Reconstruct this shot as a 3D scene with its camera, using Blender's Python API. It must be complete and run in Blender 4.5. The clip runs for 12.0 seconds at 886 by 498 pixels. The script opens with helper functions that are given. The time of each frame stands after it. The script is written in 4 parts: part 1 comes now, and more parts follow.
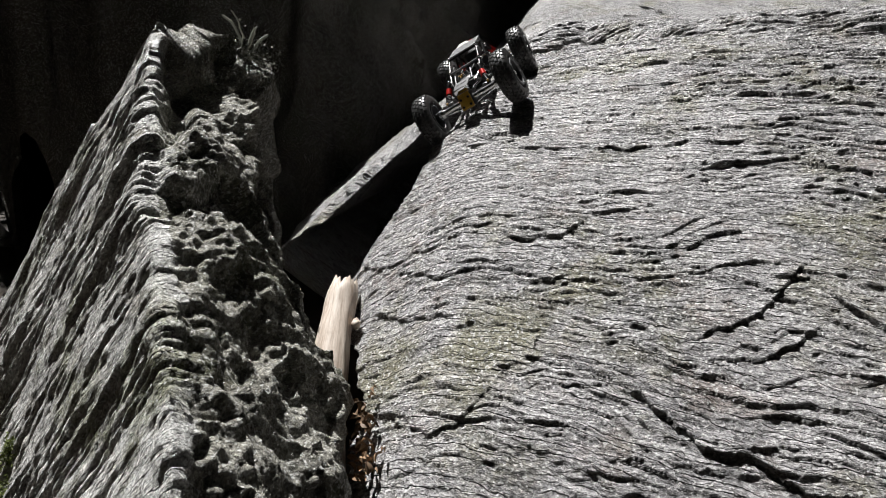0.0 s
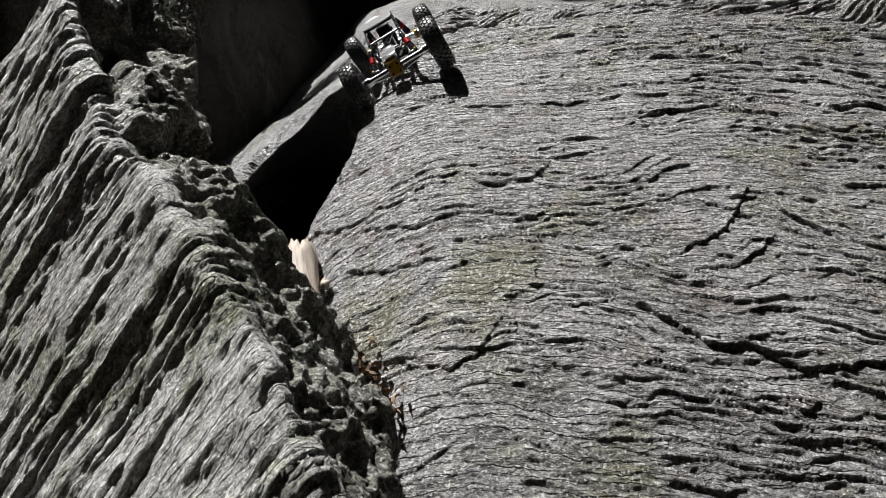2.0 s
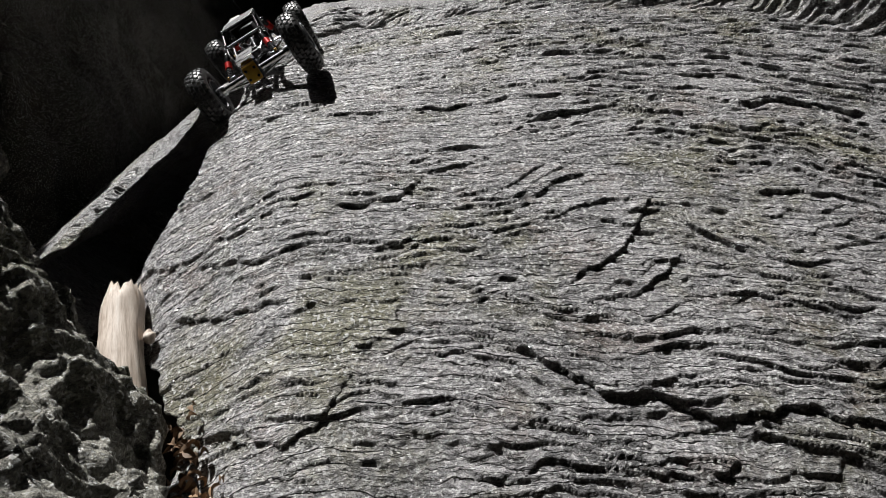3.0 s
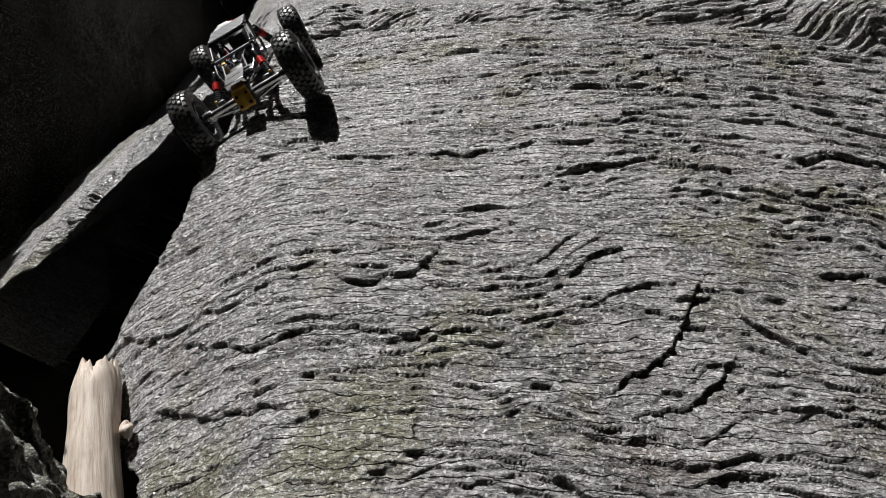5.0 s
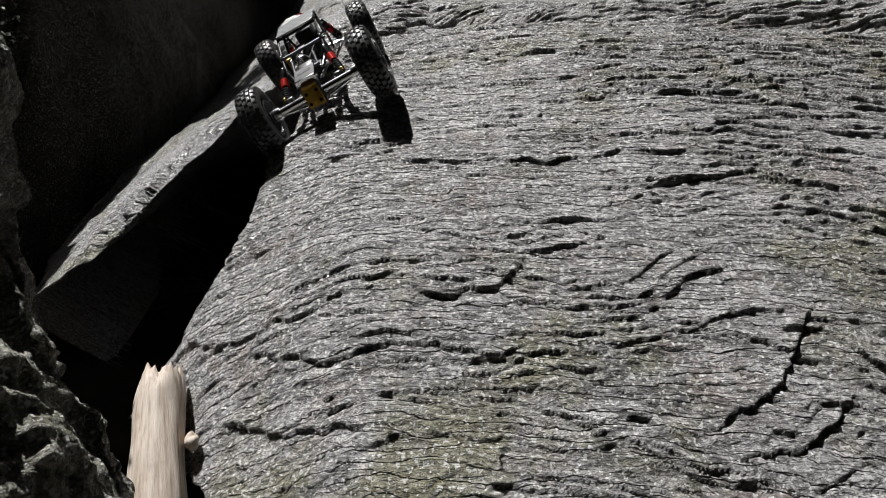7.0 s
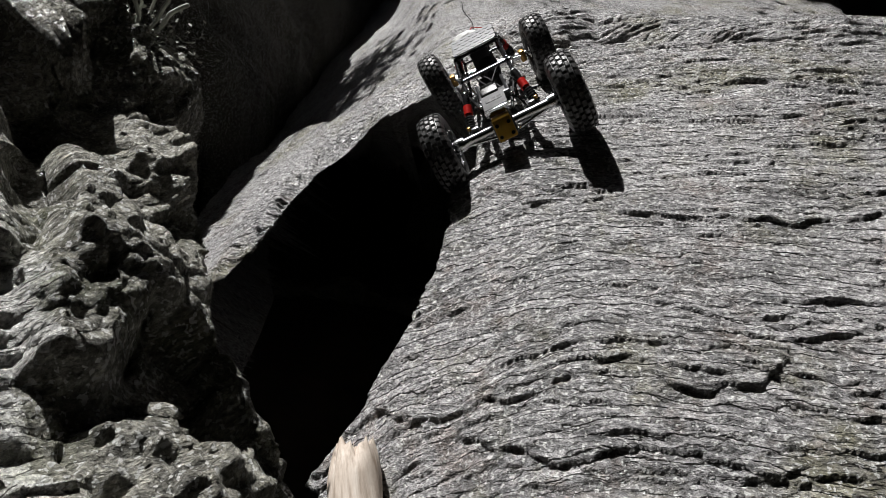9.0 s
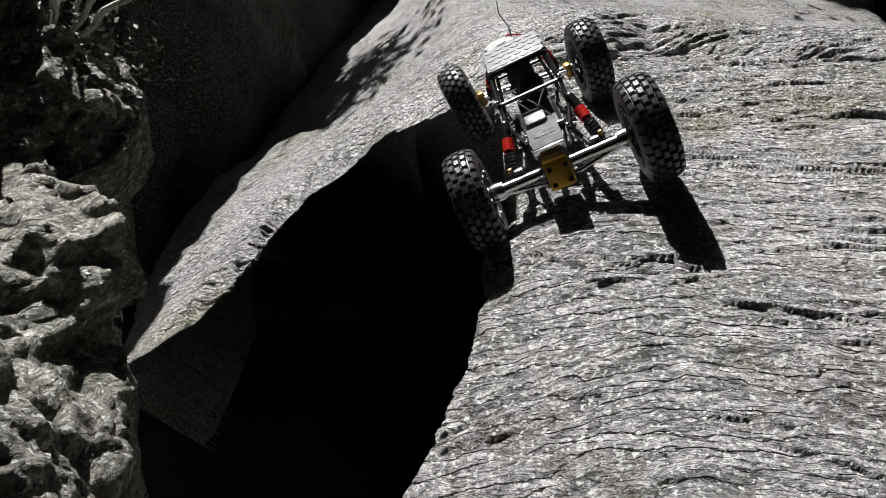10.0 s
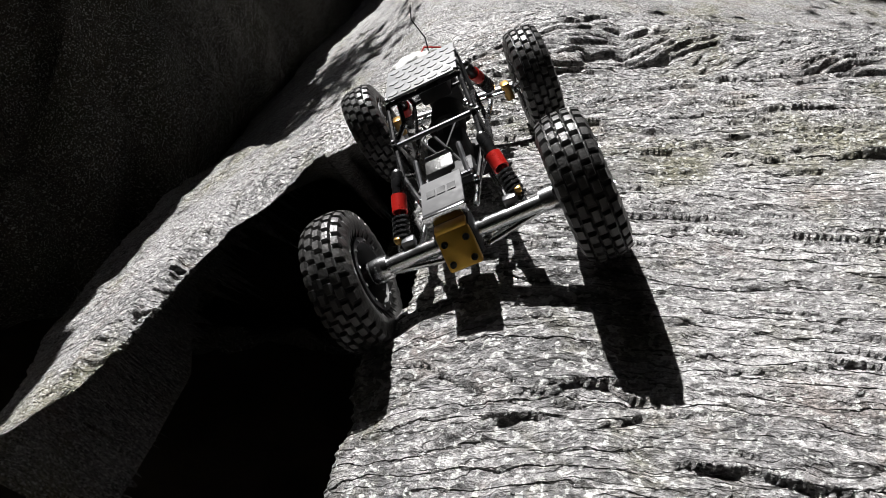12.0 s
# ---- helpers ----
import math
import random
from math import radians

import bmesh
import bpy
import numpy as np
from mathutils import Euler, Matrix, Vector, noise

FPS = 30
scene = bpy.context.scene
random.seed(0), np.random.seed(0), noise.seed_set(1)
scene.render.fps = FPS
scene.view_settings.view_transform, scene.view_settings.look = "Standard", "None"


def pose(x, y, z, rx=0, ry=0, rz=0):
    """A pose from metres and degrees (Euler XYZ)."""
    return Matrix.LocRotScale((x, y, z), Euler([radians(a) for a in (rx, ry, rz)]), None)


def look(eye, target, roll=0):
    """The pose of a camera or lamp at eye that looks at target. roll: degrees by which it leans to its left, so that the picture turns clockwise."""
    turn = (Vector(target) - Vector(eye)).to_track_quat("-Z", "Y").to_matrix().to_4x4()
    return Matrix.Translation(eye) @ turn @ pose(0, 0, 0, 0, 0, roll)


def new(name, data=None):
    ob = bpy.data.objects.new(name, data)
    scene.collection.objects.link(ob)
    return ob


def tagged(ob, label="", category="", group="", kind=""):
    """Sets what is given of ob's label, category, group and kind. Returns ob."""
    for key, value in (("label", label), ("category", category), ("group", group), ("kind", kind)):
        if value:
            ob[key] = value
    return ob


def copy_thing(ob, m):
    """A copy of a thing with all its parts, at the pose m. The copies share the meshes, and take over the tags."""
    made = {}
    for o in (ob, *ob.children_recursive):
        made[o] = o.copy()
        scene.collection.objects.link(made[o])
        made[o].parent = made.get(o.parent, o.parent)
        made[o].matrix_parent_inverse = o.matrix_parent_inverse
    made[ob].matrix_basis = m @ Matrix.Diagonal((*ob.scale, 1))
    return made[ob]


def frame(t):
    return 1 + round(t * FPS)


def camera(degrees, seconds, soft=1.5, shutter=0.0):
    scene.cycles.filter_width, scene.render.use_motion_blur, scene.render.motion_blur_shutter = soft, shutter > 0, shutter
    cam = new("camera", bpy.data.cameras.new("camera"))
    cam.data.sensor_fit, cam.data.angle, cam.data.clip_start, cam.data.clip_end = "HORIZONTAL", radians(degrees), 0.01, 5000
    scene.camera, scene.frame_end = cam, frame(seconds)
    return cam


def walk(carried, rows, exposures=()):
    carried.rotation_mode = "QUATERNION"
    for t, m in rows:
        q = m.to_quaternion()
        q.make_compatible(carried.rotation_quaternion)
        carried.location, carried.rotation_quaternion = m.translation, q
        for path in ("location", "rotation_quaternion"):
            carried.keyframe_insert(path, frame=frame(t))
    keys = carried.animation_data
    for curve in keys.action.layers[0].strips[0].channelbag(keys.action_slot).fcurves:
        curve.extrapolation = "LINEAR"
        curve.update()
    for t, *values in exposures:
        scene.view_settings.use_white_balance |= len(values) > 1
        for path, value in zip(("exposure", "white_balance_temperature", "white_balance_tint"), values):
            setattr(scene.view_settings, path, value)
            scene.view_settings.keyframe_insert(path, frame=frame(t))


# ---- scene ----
cam = camera(66.0, 12.0, 0.65)
PATH = [
    (0, (0.288, 0.058, 1.075), (0.112, 1.929, 0.390), 4.4),
    (0.5, (0.091, 0.082, 0.998), (0.305, 1.969, 0.369), 5.1),
    (1, (-0.084, -0.023, 0.903), (0.255, 1.863, 0.331), 6.7),
    (1.5, (-0.098, -0.034, 0.912), (0.279, 1.845, 0.341), 6.7),
    (2, (0.007, 0.022, 0.919), (0.385, 1.905, 0.359), 5.9),
    (2.5, (0.188, 0.153, 0.921), (0.599, 2.035, 0.383), 4.7),
    (3, (0.178, 0.193, 0.905), (0.709, 2.052, 0.394), 4.6),
    (3.2, (0.158, 0.211, 0.909), (0.691, 2.069, 0.397), 4.5),
    (4.8, (0.137, 0.336, 0.987), (0.733, 2.151, 0.395), 6.2),
    (5, (0.163, 0.368, 1.026), (0.741, 2.177, 0.398), 6.5),
    (5.5, (0.214, 0.318, 1.018), (0.737, 2.143, 0.390), 5.5),
    (6, (0.063, 0.431, 0.997), (0.642, 2.244, 0.383), 7.6),
    (6.5, (0.107, 0.425, 1.029), (0.628, 2.245, 0.385), 7.8),
    (7, (0.115, 0.440, 1.018), (0.603, 2.270, 0.374), 7.6),
    (7.2, (0.047, 0.452, 1.011), (0.546, 2.279, 0.368), 8.3),
    (8.8, (-0.067, 0.563, 1.019), (0.262, 2.411, 0.329), 8.8),
    (9, (-0.066, 0.618, 1.039), (0.268, 2.461, 0.338), 9.2),
    (9.5, (-0.067, 0.793, 1.057), (0.304, 2.625, 0.347), 10.5),
    (10, (-0.080, 0.883, 1.037), (0.283, 2.714, 0.319), 11.0),
    (10.5, (-0.015, 1.066, 1.034), (0.318, 2.900, 0.310), 11.0),
    (11, (0.005, 1.148, 1.021), (0.324, 2.981, 0.287), 11.1),
    (11.5, (0.021, 1.182, 1.012), (0.326, 3.015, 0.273), 10.8),
    (12, (0.071, 1.094, 1.064), (0.396, 2.923, 0.321), 10.6),
]
walk(cam, [(t, look(eye, target, roll)) for t, eye, target, roll in PATH], [(0, 0.76), (1.5, 0.55), (3, 0.44), (5.5, 0.34), (7, 0.36), (9, 0.42), (10.5, 0.86), (12, 0.98)])

# ---- light ----
SUN_WAY = Vector((-0.375, 0.515, 0.775)).normalized()
world = bpy.data.worlds.new("sky")
scene.world = world
world.use_nodes = True
wn = world.node_tree
sky = wn.nodes.new("ShaderNodeTexSky")
sky.sky_type = "NISHITA"
sky.sun_disc = False
sky.sun_elevation = math.asin(SUN_WAY.z)
sky.sun_rotation = math.atan2(SUN_WAY.x, SUN_WAY.y)
wn.links.new(sky.outputs[0], wn.nodes["Background"].inputs[0])
wn.nodes["Background"].inputs[1].default_value = 0.05
sun = new("sun", bpy.data.lights.new("sun", "SUN"))
sun.data.energy = 5.0
sun.data.angle = radians(0.5)
sun.data.color = (1.0, 0.988, 0.975)
sun.matrix_world = look(SUN_WAY * 10, (0, 0, 0))


# ---- noise on arrays ----
def _hash(ix, iy, iz, seed):
    h = (ix * 374761393 + iy * 668265263 + iz * 2147483647 + seed * 974634777) & 0xFFFFFFFF
    h = ((h ^ (h >> 13)) * 1274126177) & 0xFFFFFFFF
    h = ((h ^ (h >> 15)) * 2246822519) & 0xFFFFFFFF
    return (h ^ (h >> 16)).astype(np.float64) / 4294967295.0


def vnoise(x, y, z=0.0, seed=0):
    """Smooth value noise, -1 to 1."""
    x, y, z = np.broadcast_arrays(np.asarray(x, float), np.asarray(y, float), np.asarray(z, float))
    ix, iy, iz = np.floor(x).astype(np.int64), np.floor(y).astype(np.int64), np.floor(z).astype(np.int64)
    fx, fy, fz = x - ix, y - iy, z - iz
    ux, uy, uz = (f * f * f * (f * (f * 6 - 15) + 10) for f in (fx, fy, fz))
    out = 0.0
    for dx in (0, 1):
        for dy in (0, 1):
            for dz in (0, 1):
                w = (ux if dx else 1 - ux) * (uy if dy else 1 - uy) * (uz if dz else 1 - uz)
                out = out + w * _hash(ix + dx, iy + dy, iz + dz, seed)
    return out * 2 - 1


def fbm(x, y, z=0.0, octaves=4, seed=0, gain=0.5):
    total, amp = 0.0, 1.0
    for o in range(octaves):
        total = total + amp * vnoise(x * 2**o + 13.7 * o, y * 2**o - 7.1 * o, z * 2**o, seed + o)
        amp *= gain
    return total


def smooth(a, b, x):
    t = np.clip((x - a) / (b - a), 0, 1)
    return t * t * (3 - 2 * t)


def softmin(a, b, k):
    h = np.clip(0.5 + 0.5 * (b - a) / k, 0, 1)
    return b + (a - b) * h - k * h * (1 - h)


def spaced(low, core_low, core_high, high, step, grow=1.12):
    """Grid lines: even in the core, wider and wider outside it."""
    core = list(np.arange(core_low, core_high, step))
    out, d = [], step
    p = core[-1]
    while p < high:
        d *= grow
        p += d
        out.append(p)
    before, d, p = [], step, core[0]
    while p > low:
        d *= grow
        p -= d
        before.append(p)
    return np.array(before[::-1] + core + out)


# ---- materials ----
def material(name):
    m = bpy.data.materials.new(name)
    m.use_nodes = True
    return m, m.node_tree, m.node_tree.nodes["Principled BSDF"]


def node(nt, kind, **sets):
    n = nt.nodes.new(kind)
    for k, v in sets.items():
        n.inputs[k].default_value = v
    return n


def ramp(nt, src, stops):
    r = nt.nodes.new("ShaderNodeValToRGB")
    el = r.color_ramp.elements
    while len(el) < len(stops):
        el.new(0.5)
    for e, (p, c) in zip(el, stops):
        e.position, e.color = p, (*c, 1)
    nt.links.new(src, r.inputs[0])
    return r


def mix(nt, fac, a, b, mode="MIX"):
    m = nt.nodes.new("ShaderNodeMix")
    m.data_type, m.blend_type = "RGBA", mode
    for sock, v in ((m.inputs[0], fac), (m.inputs[6], a), (m.inputs[7], b)):
        if isinstance(v, (int, float)):
            sock.default_value = v
        elif isinstance(v, tuple):
            sock.default_value = (*v, 1)
        else:
            nt.links.new(v, sock)
    return m.outputs[2]


def plain(name, colour, rough=0.5, metal=0.0, vary=0.12, scale=60.0, bump=0.0, bump_scale=400.0):
    """Paint, plastic or metal with slight dust and unevenness."""
    m, nt, b = material(name)
    tc = nt.nodes.new("ShaderNodeTexCoord")
    n = node(nt, "ShaderNodeTexNoise", Scale=scale, Detail=4.0, Roughness=0.6)
    nt.links.new(tc.outputs["Object"], n.inputs["Vector"])
    lo = tuple(max(0.0, c * (1 - vary)) for c in colour)
    hi = tuple(min(1.0, c * (1 + vary) + 0.01 * vary) for c in colour)
    nt.links.new(ramp(nt, n.outputs["Fac"], [(0.3, lo), (0.7, hi)]).outputs[0], b.inputs["Base Color"])
    r = ramp(nt, n.outputs["Fac"], [(0.3, (rough * 0.8,) * 3), (0.75, (min(1, rough * 1.25),) * 3)])
    nt.links.new(r.outputs[0], b.inputs["Roughness"])
    b.inputs["Metallic"].default_value = metal
    if bump:
        n2 = node(nt, "ShaderNodeTexNoise", Scale=bump_scale, Detail=3.0)
        nt.links.new(tc.outputs["Object"], n2.inputs["Vector"])
        bp = node(nt, "ShaderNodeBump", Strength=bump, Distance=0.002)
        nt.links.new(n2.outputs["Fac"], bp.inputs["Height"])
        nt.links.new(bp.outputs[0], b.inputs["Normal"])
    return m


def rock_material(name, dark, light, stain, moss, along, across, gloss=0.5, cracks=1.0, bump=1.0):
    """Foliated grey schist. along, across: the world directions of the layers' run and of their stacking."""
    m, nt, b = material(name)
    tc = nt.nodes.new("ShaderNodeTexCoord")
    a, c = Vector(along).normalized(), Vector(across).normalized()
    n3 = a.cross(c)

    def dot(v, k):
        d = nt.nodes.new("ShaderNodeVectorMath")
        d.operation = "DOT_PRODUCT"
        nt.links.new(tc.outputs["Object"], d.inputs[0])
        d.inputs[1].default_value = v * k
        return d.outputs["Value"]

    wave = node(nt, "ShaderNodeTexNoise", Scale=11.0, Detail=3.0, Roughness=0.55)
    nt.links.new(tc.outputs["Object"], wave.inputs["Vector"])

    def frame_of(ka, kc, kn):
        comb = nt.nodes.new("ShaderNodeCombineXYZ")
        for i, (v, k) in enumerate(((a, ka), (c, kc), (n3, kn))):
            src = dot(v, k)
            if i == 1:
                add = nt.nodes.new("ShaderNodeMath")
                add.operation = "MULTIPLY_ADD"
                nt.links.new(wave.outputs["Fac"], add.inputs[0])
                add.inputs[1].default_value = 0.045 * k
                nt.links.new(src, add.inputs[2])
                src = add.outputs[0]
            nt.links.new(src, comb.inputs[i])
        return comb.outputs[0]

    def tex(vec, scale, detail, rough, dist=0.0):
        n = node(nt, "ShaderNodeTexNoise", Scale=scale, Detail=detail, Roughness=rough, Distortion=dist)
        nt.links.new(vec, n.inputs["Vector"])
        return n.outputs["Fac"]

    def math_node(op, *vals):
        n = nt.nodes.new("ShaderNodeMath")
        n.operation = op
        for s, v in zip(n.inputs, vals):
            if isinstance(v, (int, float)):
                s.default_value = v
            else:
                nt.links.new(v, s)
        return n.outputs[0]

    obj = tc.outputs["Object"]
    streak = tex(frame_of(28.0, 85.0, 60.0), 1.0, 7.0, 0.68, 0.4)
    fine = tex(frame_of(120.0, 230.0, 230.0), 1.0, 4.0, 0.7, 0.2)
    blotch = tex(obj, 5.0, 6.0, 0.62)
    patch = tex(obj, 21.0, 5.0, 0.65)
    spot = tex(obj, 11.0, 7.0, 0.7)
    green = tex(obj, 4.3, 8.0, 0.72)
    grain = tex(obj, 520.0, 3.0, 0.7)

    def ledges(lam, wave, run, lo, hi):
        """Broken layer edges, lam metres apart: up at each edge, then a slow fall."""
        n = tex(frame_of(0.12 / lam, 0.45 / lam, 0.3 / lam), 1.0, 4.0, 0.55)
        ph = math_node("ADD", dot(c, 1.0 / lam), math_node("MULTIPLY", n, wave))
        f = math_node("FRACT", ph)
        saw = math_node("MINIMUM", math_node("DIVIDE", f, 0.10), math_node("DIVIDE", math_node("SUBTRACT", 1.0, f), 0.90))
        comb = nt.nodes.new("ShaderNodeCombineXYZ")
        nt.links.new(dot(a, run), comb.inputs[0])
        nt.links.new(math_node("MULTIPLY", math_node("FLOOR", ph), 0.73), comb.inputs[1])
        nt.links.new(dot(n3, run * 0.5), comb.inputs[2])
        mask = ramp(nt, tex(comb.outputs[0], 1.0, 3.0, 0.6), [(lo, (0, 0, 0)), (hi, (1, 1, 1))]).outputs[0]
        edge = math_node("MULTIPLY", mask, ramp(nt, f, [(0.0, (1, 1, 1)), (0.09, (0.7,) * 3), (0.16, (0, 0, 0))]).outputs[0])
        return math_node("MULTIPLY", saw, mask), edge

    big, big_edge = ledges(0.014, 3.0, 8.0, 0.36, 0.52)
    small, small_edge = ledges(0.0075, 3.6, 24.0, 0.42, 0.54)
    lines = math_node("MULTIPLY", math_node("MAXIMUM", big_edge, math_node("MULTIPLY", small_edge, 0.75)), cracks)
    bright = ramp(nt, tex(obj, 190.0, 2.0, 0.5), [(0.58, (0, 0, 0)), (0.62, (1, 1, 1))]).outputs[0]
    mid = tuple(0.6 * p + 0.4 * q for p, q in zip(dark, light))
    base = ramp(nt, streak, [(0.36, dark), (0.5, mid), (0.62, light)]).outputs[0]
    base = mix(nt, ramp(nt, blotch, [(0.44, (0, 0, 0)), (0.62, (0.7,) * 3)]).outputs[0], base, light)
    base = mix(nt, ramp(nt, patch, [(0.53, (0, 0, 0)), (0.62, (0.55,) * 3)]).outputs[0], base, light)
    base = mix(nt, ramp(nt, spot, [(0.54, (0, 0, 0)), (0.66, (0.42,) * 3)]).outputs[0], base, stain)
    base = mix(nt, ramp(nt, green, [(0.51, (0, 0, 0)), (0.64, (0.7,) * 3)]).outputs[0], base, moss)
    base = mix(nt, 0.8, base, ramp(nt, fine, [(0.36, (0.35,) * 3), (0.5, (0.95,) * 3), (0.64, (1.6,) * 3)]).outputs[0], "MULTIPLY")
    base = mix(nt, 0.5, base, ramp(nt, grain, [(0.36, (0.45,) * 3), (0.5, (0.95,) * 3), (0.62, (1.5,) * 3)]).outputs[0], "MULTIPLY")
    # layer-edge crevices, with the ledges' own shade painted in as dark lines
    base = mix(nt, math_node("MULTIPLY", lines, 0.93), base, (0.03, 0.026, 0.022))
    # pale grains: mica glints painted straight into the colour
    base = mix(nt, math_node("MULTIPLY", bright, 0.7), base, (0.8, 0.8, 0.78))
    nt.links.new(base, b.inputs["Base Color"])
    # mica: small flakes, each tilted its own way
    flake = nt.nodes.new("ShaderNodeTexVoronoi")
    flake.inputs["Scale"].default_value = 290.0
    nt.links.new(obj, flake.inputs["Vector"])
    pick = nt.nodes.new("ShaderNodeSeparateColor")
    nt.links.new(flake.outputs["Color"], pick.inputs[0])
    rr = ramp(nt, pick.outputs[2], [(0.0, (min(1.0, gloss * 1.35),) * 3), (0.72, (gloss * 1.1,) * 3), (0.80, (gloss * 0.5,) * 3), (1.0, (gloss * 0.36,) * 3)])
    nt.links.new(rr.outputs[0], b.inputs["Roughness"])
    h = math_node("MULTIPLY_ADD", fine, 1.0, math_node("MULTIPLY", streak, 2.0))
    h = math_node("MULTIPLY_ADD", grain, 0.3, h)
    h = math_node("MULTIPLY_ADD", big, 0.8 * cracks, h)
    h = math_node("MULTIPLY_ADD", small, 0.4 * cracks, h)
    bp = node(nt, "ShaderNodeBump", Strength=1.0, Distance=0.008 * bump)
    nt.links.new(h, bp.inputs["Height"])
    tilt = nt.nodes.new("ShaderNodeVectorMath")
    tilt.operation = "MULTIPLY_ADD"
    nt.links.new(flake.outputs["Color"], tilt.inputs[0])
    tilt.inputs[1].default_value = (0.56, 0.56, 0.4)
    nt.links.new(bp.outputs[0], tilt.inputs[2])
    off = nt.nodes.new("ShaderNodeVectorMath")
    off.operation = "SUBTRACT"
    nt.links.new(tilt.outputs[0], off.inputs[0])
    off.inputs[1].default_value = (0.28, 0.28, 0.2)
    unit = nt.nodes.new("ShaderNodeVectorMath")
    unit.operation = "NORMALIZE"
    nt.links.new(off.outputs[0], unit.inputs[0])
    nt.links.new(unit.outputs[0], b.inputs["Normal"])
    return m


MAT_SLAB = rock_material("slab_schist", (0.09, 0.09, 0.09), (0.5, 0.485, 0.487), (0.25, 0.18, 0.14), (0.21, 0.2, 0.11), (0.955, -0.297, 0.15), (0.297, 0.955, 0.0))
MAT_LEFT = rock_material("ridge_schist", (0.27, 0.265, 0.25), (0.8, 0.79, 0.76), (0.26, 0.21, 0.13), (0.17, 0.19, 0.07), (0.49, 0.03, 0.87), (-0.509, 0.819, 0.259), 0.5, 0.75)
# moss and lichen tones, darkened further for the shade on the ridge's right side
MAT_CREST = rock_material("mossy_shaded_crest", (0.07, 0.068, 0.058), (0.47, 0.455, 0.395), (0.12, 0.1, 0.06), (0.07, 0.08, 0.025), (0.6, 0.2, 0.7), (-0.6, 0.5, 0.5), 0.75, 0.2, 1.2)
# the boulder's backlit shade is put into this darker rock colour
MAT_CAVE = rock_material("shade_toned_rock", (0.05, 0.046, 0.04), (0.12, 0.11, 0.09), (0.1, 0.08, 0.05), (0.05, 0.06, 0.03), (0.6, 0.1, 0.7), (-0.7, 0.1, 0.6), 0.8, 0.6)
MAT_TYRE = plain("tyre_rubber", (0.05, 0.049, 0.048), 0.38, 0, 0.5, 60, 0.3)

# for the dome added round the place against sky light
MAT_SHADE = plain("dark_dome", (0.05, 0.048, 0.035), 0.95, 0, 0.6, 2.0)
# soil tone lowered to cut bounce and keep the hollow's shade black
MAT_GROUND = plain("shade_toned_soil", (0.045, 0.034, 0.024), 0.95, 0, 0.5, 9, 0.8, 60)


# ---- mesh helpers ----
def from_arrays(name, verts, faces, mat, flat=False):
    me = bpy.data.meshes.new(name)
    me.from_pydata(verts.tolist() if hasattr(verts, "tolist") else verts, [], faces.tolist() if hasattr(faces, "tolist") else faces)
    me.materials.append(mat)
    if not flat:
        me.polygons.foreach_set("use_smooth", [True] * len(me.polygons))
    me.update()
    return me


def grid_faces(nx, ny):
    i = np.arange(nx * ny).reshape(ny, nx)
    return np.stack([i[:-1, :-1], i[:-1, 1:], i[1:, 1:], i[1:, :-1]], -1).reshape(-1, 4)


def sheet(name, xs, ys, height, mat, offset=None, lean=None, hole=None):
    """A rock surface z = height(x, y); offset(x, y, z) moves its points for the relief; lean undercuts it."""
    X, Y = np.meshgrid(xs, ys)
    Z = height(X, Y)
    V = np.stack([X, Y, Z], -1)
    if offset is not None:
        gx = np.gradient(Z, xs, axis=1)
        gy = np.gradient(Z, ys, axis=0)
        n = np.stack([-gx, -gy, np.ones_like(Z)], -1)
        n /= np.linalg.norm(n, axis=-1, keepdims=True)
        V = V + n * offset(X, Y, Z)[..., None]
    if lean is not None:
        dx, dy = lean(X, Y, Z)
        V[..., 0] += dx
        V[..., 1] += dy
    F = grid_faces(len(xs), len(ys))
    if hole is not None:
        F = F[~hole(X, Y, Z).reshape(-1)[F].all(axis=1)]
    return new(name, from_arrays(name, V.reshape(-1, 3), F, mat))


def polyline_distance(x, y, pts):
    """Distance to a line of few points, and the side (positive on its left)."""
    best, side = np.full(np.shape(x), 1e9), np.zeros(np.shape(x))
    for (ax, ay), (bx, by) in zip(pts, pts[1:]):
        dx, dy = bx - ax, by - ay
        t = np.clip(((x - ax) * dx + (y - ay) * dy) / (dx * dx + dy * dy), 0, 1)
        px, py = x - ax - t * dx, y - ay - t * dy
        d = np.hypot(px, py)
        s = np.sign(dx * py - dy * px)
        near = d < best
        best, side = np.where(near, d, best), np.where(near, s, side)
    return best, side


# ---- the great slab ----
def slab_base(x, y):
    a, b = np.clip(x, -0.4, 1.9) - 0.5, np.clip(y, 0.2, 2.25) - 1.3
    return 0.82 + 0.471 * b - 0.323 * b * b + 0.271 * a + 0.02 * a * b - 0.074 * a * a


def flank_plane(x, y):
    return 0.552 + 0.97 * (x + 0.161) + 0.02 * (y - 2.306)


def upper_plane(x, y):
    return 1.056 - 0.073 * (np.minimum(y, 3.4) - 2.5) + 0.09 * (x - 0.8) + 0.25 * np.maximum(y - 3.2, 0)


def top_line(x):
    """y of the slab's upper brow."""
    return np.interp(x, [-0.2, 0.05, 0.2, 0.45, 0.85, 1.22, 1.3, 2.6], [1.9, 1.9, 2.05, 2.05, 1.76, 1.55, 1.42, 0.3])


